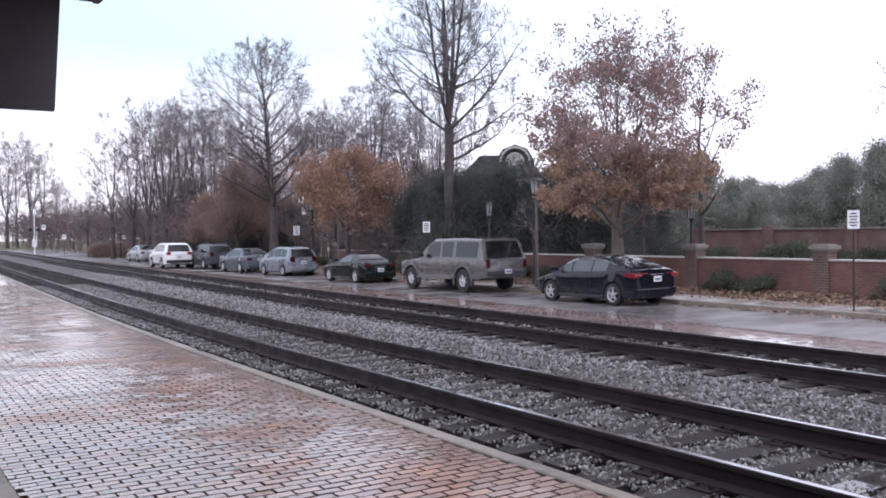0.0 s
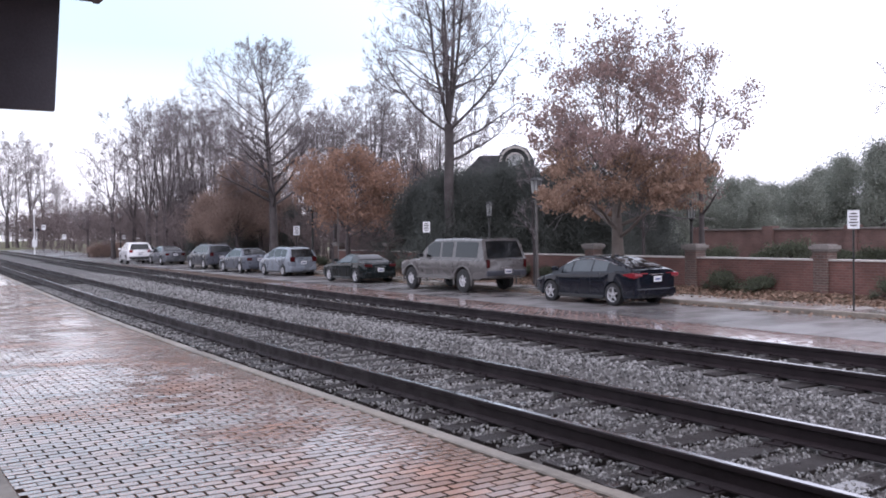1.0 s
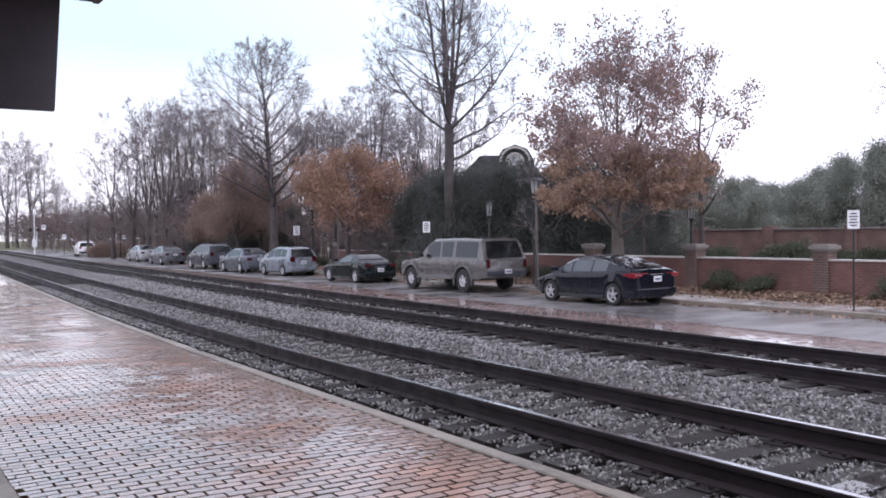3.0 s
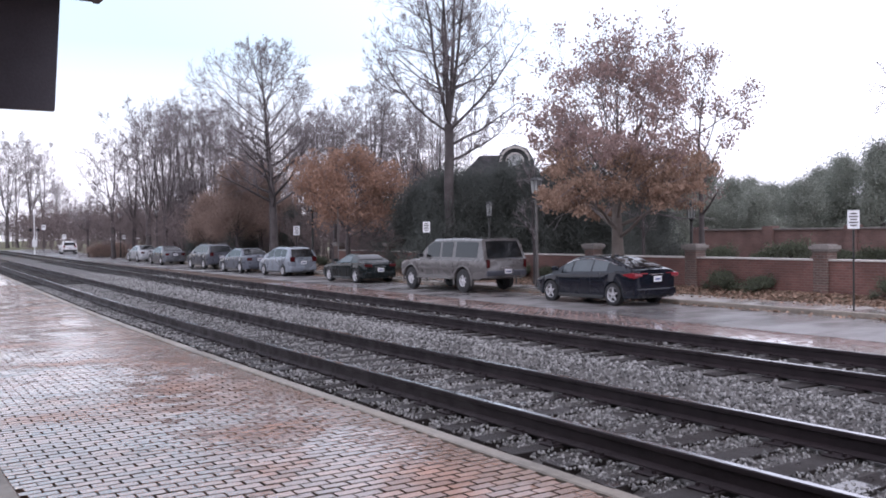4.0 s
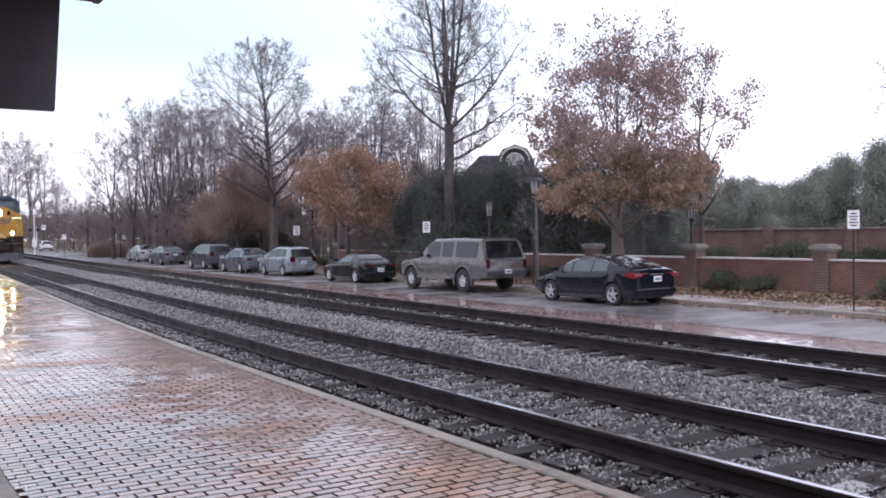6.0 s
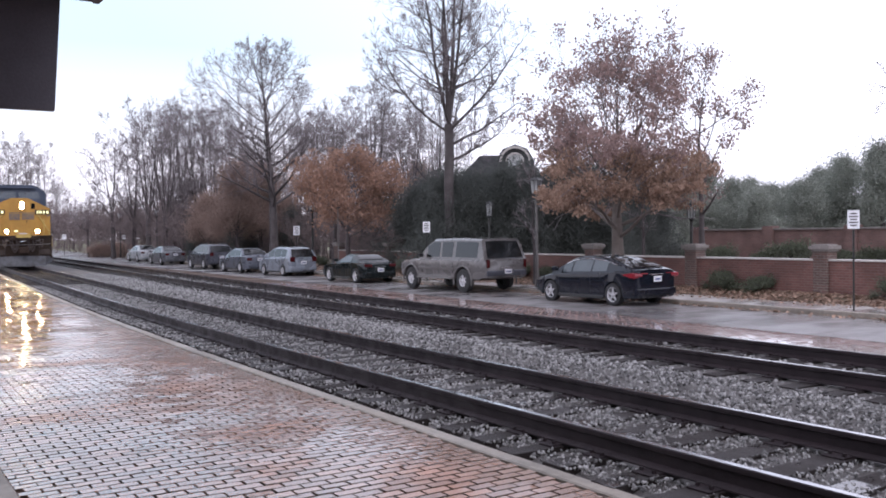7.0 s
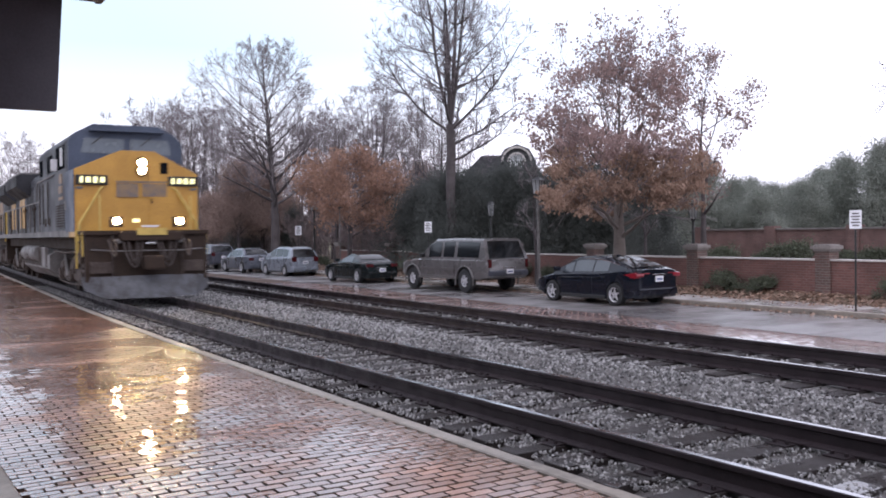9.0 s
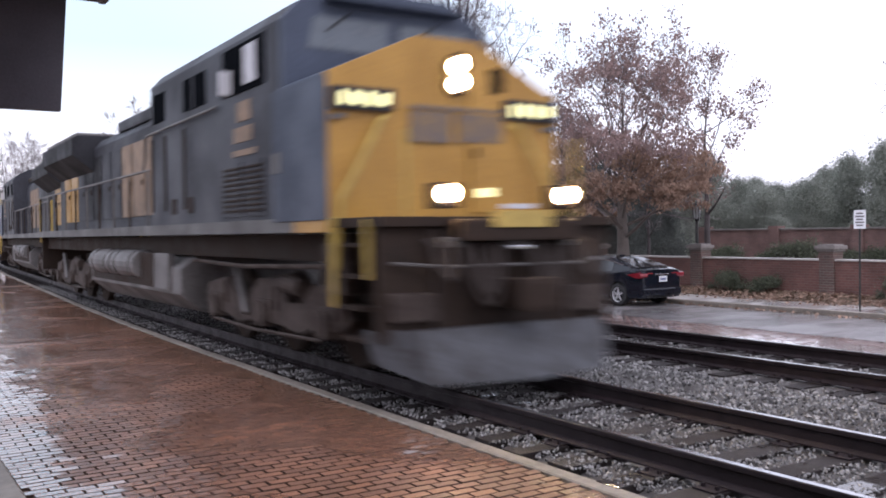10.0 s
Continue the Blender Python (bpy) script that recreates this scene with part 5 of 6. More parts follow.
for b, d, s in [(39.4, 42, 1.1), (36.9, 43, 0.8), (35.4, 42, 1.3), (32.2, 42, 0.9), (30.6, 42, 1.0)]:
    c = copy_thing(shrub, around(b, d, LAWN_Z + 0.05, rng.uniform(0, 360)))
    c.scale = (s, s, s)


# ---------- the house behind the trees ----------
house = thing("house", around(54.6, 63, -1.3, 50), "dark old house with an arched dormer behind evergreens", "house")
M_slate = mat("dark_slate", (0.05, 0.05, 0.055), 0.6, bump=0.4, bump_scale=12)
M_trim = mat("cream_painted_trim", (0.52, 0.49, 0.46), 0.6, bump=0.05)
part("wall", box((4.9, 8, 6.4), (2.25, 0, 3.2)), M_wall_far, house)
part("roof", prism([(-0.5, 6.4), (5.0, 6.4), (3.9, 7.9), (0.9, 7.9)], -4.4, 4.4), M_slate, house)
for k, (ri, ro, mt, nm) in enumerate([(0.50, 0.60, M_trim, "arch_trim"), (0.88, 1.0, M_trim, "arch_trim")]):
    bm = bmesh.new()
    rows = []
    for i in range(17):
        a = math.pi * i / 16
        rows.append([bm.verts.new((3.2 + math.cos(a) * q, y, 7.45 + math.sin(a) * q)) for q, y in ((ri, -4.75), (ro, -4.75), (ro, -4.4), (ri, -4.4))])
    for p, q in zip(rows[:-1], rows[1:]):
        for i in range(4):
            bm.faces.new((p[i], p[(i + 1) % 4], q[(i + 1) % 4], q[i]))
    part(nm, bm, mt, house, "cream arched window trim")
part("window", box((0.9, 0.1, 0.95), (3.2, -4.5, 7.45), 0.02), M_lamp_glass, house, "pale arched dormer window")
part("dormer", prism([(2.0, 6.4), (4.4, 6.4), (4.4, 7.6), (4.0, 8.3), (3.2, 8.6), (2.4, 8.3), (2.0, 7.6)], -4.42, -1.0), M_slate, house)

# ---------- station: wall behind the camera, canopy over the platform ----------
M_station = brickwork("station_brick", (0.22, 0.085, 0.06), (0.16, 0.06, 0.045), (0.25, 0.22, 0.2))
station_wall = part("wall_station", box((30, 0.4, 4.4), (3, -3.4, 1.98)), M_station)
tagged(station_wall, "red brick station wall behind the platform", "wall", kind="structure")
canopy = thing("station_canopy", pose(-6.0, 0, 0), "dark boarded corner of the station canopy", "canopy")
part("hanging_board", prism([(-3.19, 2.335), (1.088, 2.356), (1.134, 3.10), (-3.19, 3.10)], -0.03, 0.03, 0.005, axis="x"), M_canopy, canopy, "dark hanging end board")
part("roof_slab", box((12, 4.52, 0.10), (6.04, -0.93, 3.102), 0.01), M_canopy, canopy)
part("fascia", box((12, 0.04, 0.2), (5.97, 1.355, 3.162), 0.006), M_canopy, canopy)


# ---------- the train ----------
T_yellow = mat("grimy_yellow_paint", (0.46, 0.25, 0.035), 0.5, 0, (0.30, 0.155, 0.025), scale=1.5, fine=25, bump=0.05)
T_blue = mat("dull_blue_paint", (0.062, 0.078, 0.115), 0.55, 0, (0.036, 0.045, 0.064), scale=1.2, fine=20, bump=0.05, spec=0.3)
T_grey = mat("dusty_grey_paint", (0.058, 0.061, 0.073), 0.6, 0, (0.032, 0.033, 0.038), scale=0.9, fine=14, bump=0.05, spec=0.2)
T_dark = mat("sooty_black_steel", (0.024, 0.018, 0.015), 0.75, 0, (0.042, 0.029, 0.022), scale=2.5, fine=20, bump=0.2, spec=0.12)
T_soot = mat("sooty_blue_grey_paint", (0.03, 0.031, 0.036), 0.7, 0, (0.018, 0.018, 0.02), scale=1.5, fine=16, bump=0.05, spec=0.2)
T_frame = mat("road_dust_steel", (0.088, 0.07, 0.06), 0.75, 0, (0.035, 0.027, 0.024), scale=3, fine=20, bump=0.2, spec=0.15)
T_tank = mat("pale_grey_tank_paint", (0.16, 0.152, 0.148), 0.6, 0, (0.08, 0.074, 0.07), scale=1.5, fine=18, bump=0.1)
T_plow = mat("scuffed_pale_plough_paint", (0.068, 0.074, 0.085), 0.7, 0, (0.03, 0.027, 0.027), scale=4, fine=22, bump=0.1)
T_rail = mat("worn_yellow_rail_paint", (0.5, 0.36, 0.08), 0.55, 0, (0.33, 0.23, 0.06), bump=0)
T_sill = mat("dusty_pale_sill_paint", (0.10, 0.097, 0.094), 0.6, 0, (0.06, 0.056, 0.053), scale=1.5, fine=18, bump=0.05)
T_gold = mat("faded_gold_paint", (0.27, 0.16, 0.08), 0.6, 0, (0.13, 0.095, 0.07), scale=2, fine=20, bump=0)
T_mark = mat("faded_blue_mark", (0.085, 0.075, 0.08), 0.5, 0, (0.22, 0.14, 0.06), scale=5, fine=30, bump=0)
T_hose = mat("dusty_rubber_hose", (0.06, 0.048, 0.043), 0.7, bump=0.1, spec=0.2)
# Matt near-black: the shaded cab interior is painted into these panes.
T_pane = mat("dark_cab_interior_pane", (0.008, 0.009, 0.011), 0.6, 0, bump=0, spec=0.0)
# Pale base colour stands for the sky mirrored in the windscreen.
T_screen = mat("sky_pale_cab_windscreen", (0.11, 0.13, 0.15), 0.2, 0, (0.08, 0.095, 0.11), bump=0, spec=0.5)
T_blind = mat("white_window_blind", (0.6, 0.6, 0.62), 0.6, bump=0)
T_lamp = glow("lit_headlamp", (1.0, 0.78, 0.42), 400.0)
T_ditch = glow("lit_ditch_lamp", (1.0, 0.74, 0.38), 330.0)
T_number = glow("lit_number_panel", (0.95, 0.9, 0.42), 1.0)


def pipe(points, r, n=6):
    w = Wood(1)
    w.tube([Vector(p) for p in points], [r] * len(points), n)
    bm = bmesh.new()
    vs = [bm.verts.new(v) for v in w.v]
    for f in w.f:
        bm.faces.new([vs[i] for i in f])
    return bm


def axle_truck(parent, cx, w=1.0):
    truck = new("truck")
    truck.parent = parent
    truck.matrix_basis = pose(cx, 0, 0)
    for side in (-1, 1):
        y = side * 1.12
        part("side_frame", prism([(-2.5, 0.62), (-2.35, 0.86), (-1.5, 0.98), (-1.1, 0.72), (-0.6, 0.70), (-0.2, 1.0), (0.5, 1.0), (0.8, 0.70), (1.2, 0.72), (1.6, 0.98), (2.4, 0.86), (2.55, 0.6), (2.3, 0.46), (1.55, 0.46), (1.2, 0.34), (0.6, 0.42), (-0.4, 0.42), (-1.1, 0.34), (-1.55, 0.46), (-2.3, 0.46)], y - 0.09, y + 0.09, 0.015), T_frame, truck, "dusty cast side frame")
        for ax in (-1.95, 0.0, 1.95):
            bm = rod((0, side * 0.70, 0), (0, side * 0.8, 0), 0.53, n=32)
            rod((0, side * 0.67, 0), (0, side * 0.70, 0), 0.56, n=32, bm=bm)
            for k in range(5):
                a = k * 2 * math.pi / 5
                rod((0.32 * math.cos(a), side * 0.79, 0.32 * math.sin(a)), (0.32 * math.cos(a), side * 0.815, 0.32 * math.sin(a)), 0.06, n=8, bm=bm)
            w = part("wheel", bm, T_dark, truck)
            w.matrix_basis = pose(ax, 0, 0.53)
            bm = rod((ax, side * 1.12, 0.53), (ax, side * 1.3, 0.53), 0.17, n=12)
            box((0.42, 0.16, 0.36), (ax, side * 1.17, 0.55), 0.03, bm=bm)
            part("axle_box", bm, T_frame, truck)
            part("spring", rod((ax + 0.42, side * 1.15, 0.6), (ax + 0.42, side * 1.15, 0.92), 0.09, n=10), T_dark, truck)
        part("brake_cylinder", rod((0.75, side * 1.24, 0.98), (1.35, side * 1.24, 0.92), 0.11, n=10), T_frame, truck)
        part("brake_rod", pipe([(-2.0, side * 1.26, 0.34), (-0.3, side * 1.26, 0.3), (1.9, side * 1.26, 0.34)], 0.025), T_frame, truck)
        part("damper", rod((-0.55, side * 1.26, 0.5), (-0.95, side * 1.26, 1.15), 0.05, n=8), T_tank, truck)
    return truck


def build_locomotive(label):
    lo = thing("locomotive", pose(-120, TRACK_NEAR, 0), label, "locomotive", "train vehicles")
    # underframe and walkway
    part("underframe", box((20.4, 2.5, 0.32), (-10.2, 0, 1.42), 0.02), T_dark, lo)
    part("walkway", box((20.3, 3.04, 0.06), (-10.25, 0, 1.70), 0.01), T_dark, lo)
    for s in (-1, 1):
        part("sill_stripe", box((20.2, 0.03, 0.17), (-10.2, s * 1.53, 1.68), 0.005), T_sill, lo, "pale grey side sill")
        part("sill_stripe", box((0.9, 0.034, 0.17), (-0.45, s * 1.532, 1.68), 0.005), T_yellow, lo, "yellow front end of the sill")
    # nose
    face = [(-1.55, 1.74), (1.55, 1.74), (1.55, 3.22), (0.42, 3.80), (-0.42, 3.80), (-1.55, 3.30)]
    nose = part("nose", prism(face, -1.35, -0.05, 0.03, axis="x"), T_blue, lo, "blue nose body")
    part("nose_front", prism([(y * 0.995, z) for y, z in face], -0.045, 0.0, 0.012, axis="x"), T_yellow, lo, "yellow painted nose front")
    door = part("nose_door", box((0.03, 0.72, 1.62), (0.012, 0.62, 2.62), 0.01), T_yellow, nose)
    part("door_window", box((0.03, 0.2, 0.3), (0.016, 0.66, 3.36), 0.008), T_pane, nose)
    part("door_handle", box((0.05, 0.03, 0.12), (0.04, 0.34, 2.5), 0.006), T_dark, door)
    # the railway's mark, as plain blue shapes
    for y0, y1, z0, z1 in [(-0.55, 0.72, 2.97, 3.02), (-0.54, 0.0, 2.60, 2.95), (0.10, 0.72, 2.62, 2.95)]:
        part("mark", box((0.006, y1 - y0, z1 - z0), (0.031, (y0 + y1) / 2, (z0 + z1) / 2)), T_mark, nose, "plain faded blue painted mark")
    # lights and number panels
    for z in (3.50, 3.29):
        bez = part("headlight_bezel", rod((-0.02, 0.1, z), (0.05, 0.1, z), 0.15, n=20), T_dark, nose)
        part("headlamp", rod((0.04, 0.1, z), (0.062, 0.1, z), 0.09, n=20), T_lamp, bez, "glowing headlamp lens")
    for s in (-1, 1):
        nb = part("number_board", box((0.08, 0.76, 0.25), (0.03, s * 1.13, 3.03), 0.015), M_black, nose, "lit number panel")
        for k, wide, tall in ((-0.25, 0.07, 0.15), (-0.09, 0.11, 0.14), (0.08, 0.09, 0.15), (0.25, 0.11, 0.13)):
            part("digit_bar", box((0.012, wide, tall), (0.073, s * 1.13 + k, 3.03), 0.004), T_number, nb, "glowing plain bar")
        part("class_light", box((0.04, 0.16, 0.06), (0.02, s * 1.42, 2.83), 0.01), T_tank, nose)
        part("nose_grab_rail", pipe([(0.03, s * 0.85, 2.86), (0.1, s * 0.95, 2.80), (0.14, s * 1.15, 2.45), (0.14, s * 1.45, 1.95), (0.1, s * 1.5, 1.2)], 0.03), T_rail, nose, "worn yellow grab rail")
        part("end_rail", rod((0.9, s * 1.1, 1.2), (0.9, s * 1.1, 2.62), 0.022, n=6), T_rail, lo, "yellow end rail post")
        part("step_rail", box((0.05, 0.05, 0.95), (0.10, s * 1.53, 1.28), 0.008), T_rail, lo, "yellow step rail")
        part("step_rail", box((0.05, 0.05, 0.6), (0.82, s * 1.5, 1.42), 0.008), T_rail, lo, "yellow step rail")
        for k in range(4):
            part("step", box((0.5, 0.3, 0.04), (0.45, s * 1.36, 0.5 + 0.32 * k), 0.006), T_dark, lo)
        dl = part("ditch_light_box", box((0.16, 0.3, 0.26), (1.06, s * 0.757, 1.95), 0.02), T_dark, lo)
        part("ditch_lamp", rod((1.13, s * 0.757, 1.97), (1.155, s * 0.757, 1.97), 0.085, n=20), T_ditch, dl, "glowing ditch lamp lens")
    part("front_platform", box((1.15, 3.0, 0.1), (0.52, 0, 1.69), 0.01), T_dark, lo)
    part("centre_lamp", box((0.05, 0.16, 0.09), (1.15, -0.3, 1.98), 0.01), T_number, lo, "small glowing lamp")
    # pilot and plough
    part("pilot", box((0.12, 2.95, 1.15), (0.95, 0, 1.07), 0.02), T_dark, lo, "sooty black pilot plate")
    plough = [(0.85, -1.55, 0.62), (1.2, -1.15, 0.62), (1.28, 0, 0.64), (1.2, 1.15, 0.62), (0.85, 1.55, 0.62)]
    low = [(0.98, -1.5, 0.30), (1.38, -1.1, 0.10), (1.55, 0, 0.09), (1.38, 1.1, 0.10), (0.98, 1.5, 0.30)]
    bm = bmesh.new()
    a, b = [bm.verts.new(p) for p in plough], [bm.verts.new(p) for p in low]
    for i in range(4):
        bm.faces.new((a[i], a[i + 1], b[i + 1], b[i]))
    ex = bmesh.ops.extrude_face_region(bm, geom=list(bm.faces))
    bmesh.ops.translate(bm, vec=(-0.05, 0, 0), verts=[v for v in ex["geom"] if isinstance(v, bmesh.types.BMVert)])
    part("snow_plough", bm, T_plow, lo, "scuffed pale grey plough blade")
    ac = part("anticlimber", box((0.35, 1.5, 0.22), (1.12, 0.05, 1.60), 0.03), T_dark, lo)
    part("yellow_panel", box((0.02, 0.72, 0.17), (1.305, 0.05, 1.71), 0.006), T_rail, ac, "faded yellow step panel")
    part("yellow_panel", box((0.02, 0.4, 0.05), (1.305, 0.0, 1.84), 0.006), T_blind, ac)
    bm = box((0.55, 0.34, 0.3), (1.2, 0, 0.95), 0.06)
    box((0.22, 0.5, 0.34), (1.55, 0.02, 0.95), 0.06, bm=bm)
    cp = part("coupler", bm, T_dark, lo)
    part("coupler_pin", box((0.05, 0.24, 0.04), (1.32, 0, 1.42), 0.01), M_chrome, cp)
    for y0, y1, drop in [(-0.62, -0.16, 0.62), (-0.5, -0.28, 0.5), (0.2, 0.66, 0.6), (0.3, 0.52, 0.45), (-0.95, -0.78, 0.35), (0.85, 1.0, 0.35)]:
        sag = [(k / 8, math.sin(math.pi * k / 8) ** 0.8) for k in range(9)]
        part("air_hose", pipe([(1.08, y0, 1.5)] + [(1.2 + 0.14 * h, y0 + (y1 - y0) * k, 1.46 - drop * h) for k, h in sag] + [(1.08, y1, 1.5)], 0.03), T_hose, lo, "dusty looped air hose")
    for y in (-0.72, 0.1, 0.78):
        part("hose_bracket", box((0.16, 0.18, 0.1), (1.1, y, 1.48), 0.02), T_tank, lo)
    for s in (-1, 1):
        part("pilot_step", box((0.1, 0.5, 0.28), (1.03, s * 1.12, 0.84), 0.02), T_frame, lo)
        part("pilot_rib", box((0.07, 0.05, 1.0), (1.03, s * 0.84, 1.12), 0.01), T_frame, lo)
    part("uncoupling_lever", pipe([(1.06, -1.35, 1.28), (1.2, -0.8, 1.24), (1.2, 0.8, 1.24), (1.06, 1.35, 1.28)], 0.018), T_tank, lo)
    # cab
    roof = [(-1.5, 1.74), (1.5, 1.74), (1.5, 4.14), (1.3, 4.36), (0.86, 4.60), (-0.86, 4.60), (-1.3, 4.36), (-1.5, 4.14)]
    cab = part("cab", prism(roof, -7.3, -1.42, 0.03, axis="x"), T_grey, lo, "grey cab with side windows")
    part("cab_front", prism([(y * 0.99, max(z, 3.2) if z < 3.5 else z) for y, z in roof], -1.44, -1.30, 0.02, axis="x"), T_blue, lo, "blue cab front over the nose")
    for y0, y1 in [(-1.18, -0.08), (0.08, 1.18)]:
        part("windscreen", prism([(y0, 3.82 if y0 < 0 else 3.82), (y1, 3.82), (y1 * 0.92, 4.22), (y0 * 0.92, 4.22)], -1.298, -1.285, 0.0, axis="x"), T_screen, cab, "cab windscreen pane")
        part("wiper", pipe([(-1.27, (y0 + y1) / 2, 4.28), (-1.26, (y0 + y1) / 2 - 0.28, 4.05)], 0.012), M_black, cab)
    part("sun_visor", box((0.35, 1.9, 0.05), (-1.25, 0, 4.42), 0.01), T_blue, cab)
    for s in (-1, 1):
        for x0, x1, z0, z1 in [(-3.4, -1.85, 3.45, 4.08), (-5.3, -4.2, 3.5, 3.98), (-7.1, -6.4, 3.5, 3.98)]:
            part("side_window", box((x1 - x0, 0.05, z1 - z0), ((x0 + x1) / 2, s * 1.49, (z0 + z1) / 2), 0.005), T_pane, cab, "dark cab side window")
        part("window_blind", box((0.42, 0.03, 0.5), (-2.35, s * 1.507, 3.78), 0.01), T_blind, cab, "white lowered blind")
        part("window_post", box((0.07, 0.03, 0.5), (-4.78, s * 1.507, 3.74), 0.01), T_grey, cab)
        part("cab_mirror", box((0.06, 0.16, 0.32), (-3.0, s * 1.62, 3.6), 0.01), T_blind, cab)
        part("side_panel", box((1.5, 0.02, 1.55), (-0.72, s * 1.555, 2.5), 0.01), T_blue, cab, "blue side panel")
        for gx, gz, gw, gh in [(-2.62, 3.2, 0.5, 0.26), (-2.66, 2.9, 0.66, 0.2), (-2.62, 2.66, 0.85, 0.08)]:
            part("gold_mark", box((gw, 0.012, gh), (gx, s * 1.508, gz), 0.004), T_gold, cab, "faded gold painted mark")
        for x0 in (-3.4, -2.62):
            vt = part("louvre_panel", box((0.70, 0.02, 0.72), (x0 + 0.35, s * 1.508, 2.18), 0.006), T_grey, cab)
            for k in range(9):
                part("louvre", box((0.66, 0.035, 0.03), (x0 + 0.35, s * 1.52, 1.9 + 0.07 * k), 0.004), T_dark, vt)
        part("grab_rail", pipe([(-3.6, s * 1.56, 3.36), (-7.35, s * 1.56, 3.33), (-7.6, s * 1.56, 2.75)], 0.022), T_tank, cab)
        for x in (-5.3, -6.4, -7.2):
            part("door_edge", box((0.07, 0.03, 1.25), (x, s * 1.51, 2.62), 0.006), T_dark, cab)
        for x in (-5.0, -5.9):
            part("small_vent", box((0.22, 0.02, 0.25), (x, s * 1.51, 2.05), 0.01), T_dark, cab)
        part("data_label", box((0.2, 0.012, 0.24), (-1.35, s * 1.572, 2.42)), T_tank, cab)
    part("horn", box((0.5, 0.3, 0.2), (-4.6, 0, 4.68), 0.04), T_dark, cab)
    part("aerial", rod((-2.0, 0.4, 4.55), (-2.0, 0.4, 4.75), 0.03, n=8), T_dark, cab)
    # long hood
    hood = part("hood", prism([(-0.95, 1.72), (0.95, 1.72), (0.95, 3.78), (0.8, 3.98), (-0.8, 3.98), (-0.95, 3.78)], -19.9, -7.28, 0.02, axis="x"), T_grey, lo, "grey blue engine hood with doors")
    part("radiator_wing", prism([(-0.95, 3.2), (-1.48, 3.62), (-1.48, 4.04), (-1.3, 4.12), (1.3, 4.12), (1.48, 4.04), (1.48, 3.62), (0.95, 3.2)], -19.6, -14.9, 0.03, axis="x"), T_soot, lo, "dark radiator cowl")
    part("radiator_top", box((4.5, 2.7, 0.07), (-17.25, 0, 4.15), 0.02), T_tank, lo)
    part("exhaust_stack", box((0.9, 0.6, 0.35), (-13.3, 0, 4.14), 0.05), T_dark, lo)
    part("dynamic_brake_box", box((5.2, 1.8, 0.24), (-10.0, 0, 4.06), 0.06), T_grey, lo)
    part("brake_grille", box((1.6, 1.84, 0.14), (-8.6, 0, 4.06), 0.02), T_dark, lo)
    for s in (-1, 1):
        for i in range(11):
            d = part("hood_door", box((0.92, 0.025, 1.55), (-8.4 - i * 1.02, s * 0.958, 2.78), 0.012), T_gold if i in (1, 2, 3) else T_soot if i in (6, 7) else T_yellow if i in (9, 10) else T_grey, hood)
            part("latch", box((0.05, 0.04, 0.12), (-8.05 - i * 1.02, s * 0.98, 2.7), 0.006), T_dark, d)
        rl = part("handrail", pipe([(-7.6, s * 1.47, 2.75), (-14, s * 1.47, 2.75), (-20.2, s * 1.47, 2.75)], 0.022), T_tank, lo)
        for i in range(10):
            part("stanchion", rod((-7.7 - i * 1.38, s * 1.47, 1.72), (-7.7 - i * 1.38, s * 1.47, 2.75), 0.022, n=6), T_dark if i % 2 else T_tank, rl)
        part("rear_rail", box((0.06, 0.06, 1.3), (-20.3, s * 1.45, 2.1), 0.008), T_rail, lo, "yellow rear corner rail")
    part("rear_pilot", box((0.12, 2.8, 1.0), (-20.45, 0, 1.15), 0.02), T_dark, lo)
    part("rear_coupler", box((0.7, 0.35, 0.3), (-20.7, 0, 0.95), 0.06), T_frame, lo)
    # fuel tank and reservoirs
    part("fuel_tank", prism([(-1.1, 1.28), (1.1, 1.28), (1.42, 1.05), (1.42, 0.62), (1.05, 0.32), (-1.05, 0.32), (-1.42, 0.62), (-1.42, 1.05)], -13.1, -5.9, 0.03, axis="x"), T_tank, lo, "pale grey fuel tank")
    for s in (-1, 1):
        # Flat dark strip on the tank side; a recess's shade put into colour.
        part("recess_shade_strip", box((5.2, 0.06, 0.6), (-10.2, s * 1.41, 0.98), 0.01), T_dark, lo)
        for k in (-11.5, -9.4):
            bm = rod((k - 0.95, s * 1.33, 1.06), (k + 0.95, s * 1.33, 1.06), 0.27, n=18)
            part("air_reservoir", bm, T_tank, lo, "grey air tank")
            for dx in (-0.6, 0.6):
                part("tank_strap", rod((k + dx - 0.03, s * 1.33, 1.06), (k + dx + 0.03, s * 1.33, 1.06), 0.28, n=18), T_dark, lo)
        part("battery_box", box((0.9, 0.1, 0.62), (-6.9, s * 1.43, 0.98), 0.02), T_tank, lo)
        part("pipe_run", pipe([(-5.4, s * 1.35, 1.2), (-3.0, s * 1.4, 1.16), (-0.2, s * 1.38, 1.22)], 0.03), T_frame, lo)
        part("sand_box", box((0.5, 0.4, 0.55), (-0.1, s * 1.25, 1.2), 0.04), T_frame, lo)
    axle_truck(lo, -2.75)
    axle_truck(lo, -16.6)
    return lo


loco_a = build_locomotive("yellow nosed blue grey diesel locomotive with lit headlamps")
loco_b = copy_thing(loco_a, pose(-145, TRACK_NEAR, 0))
tagged(loco_b, "second blue grey diesel locomotive coupled behind the first")


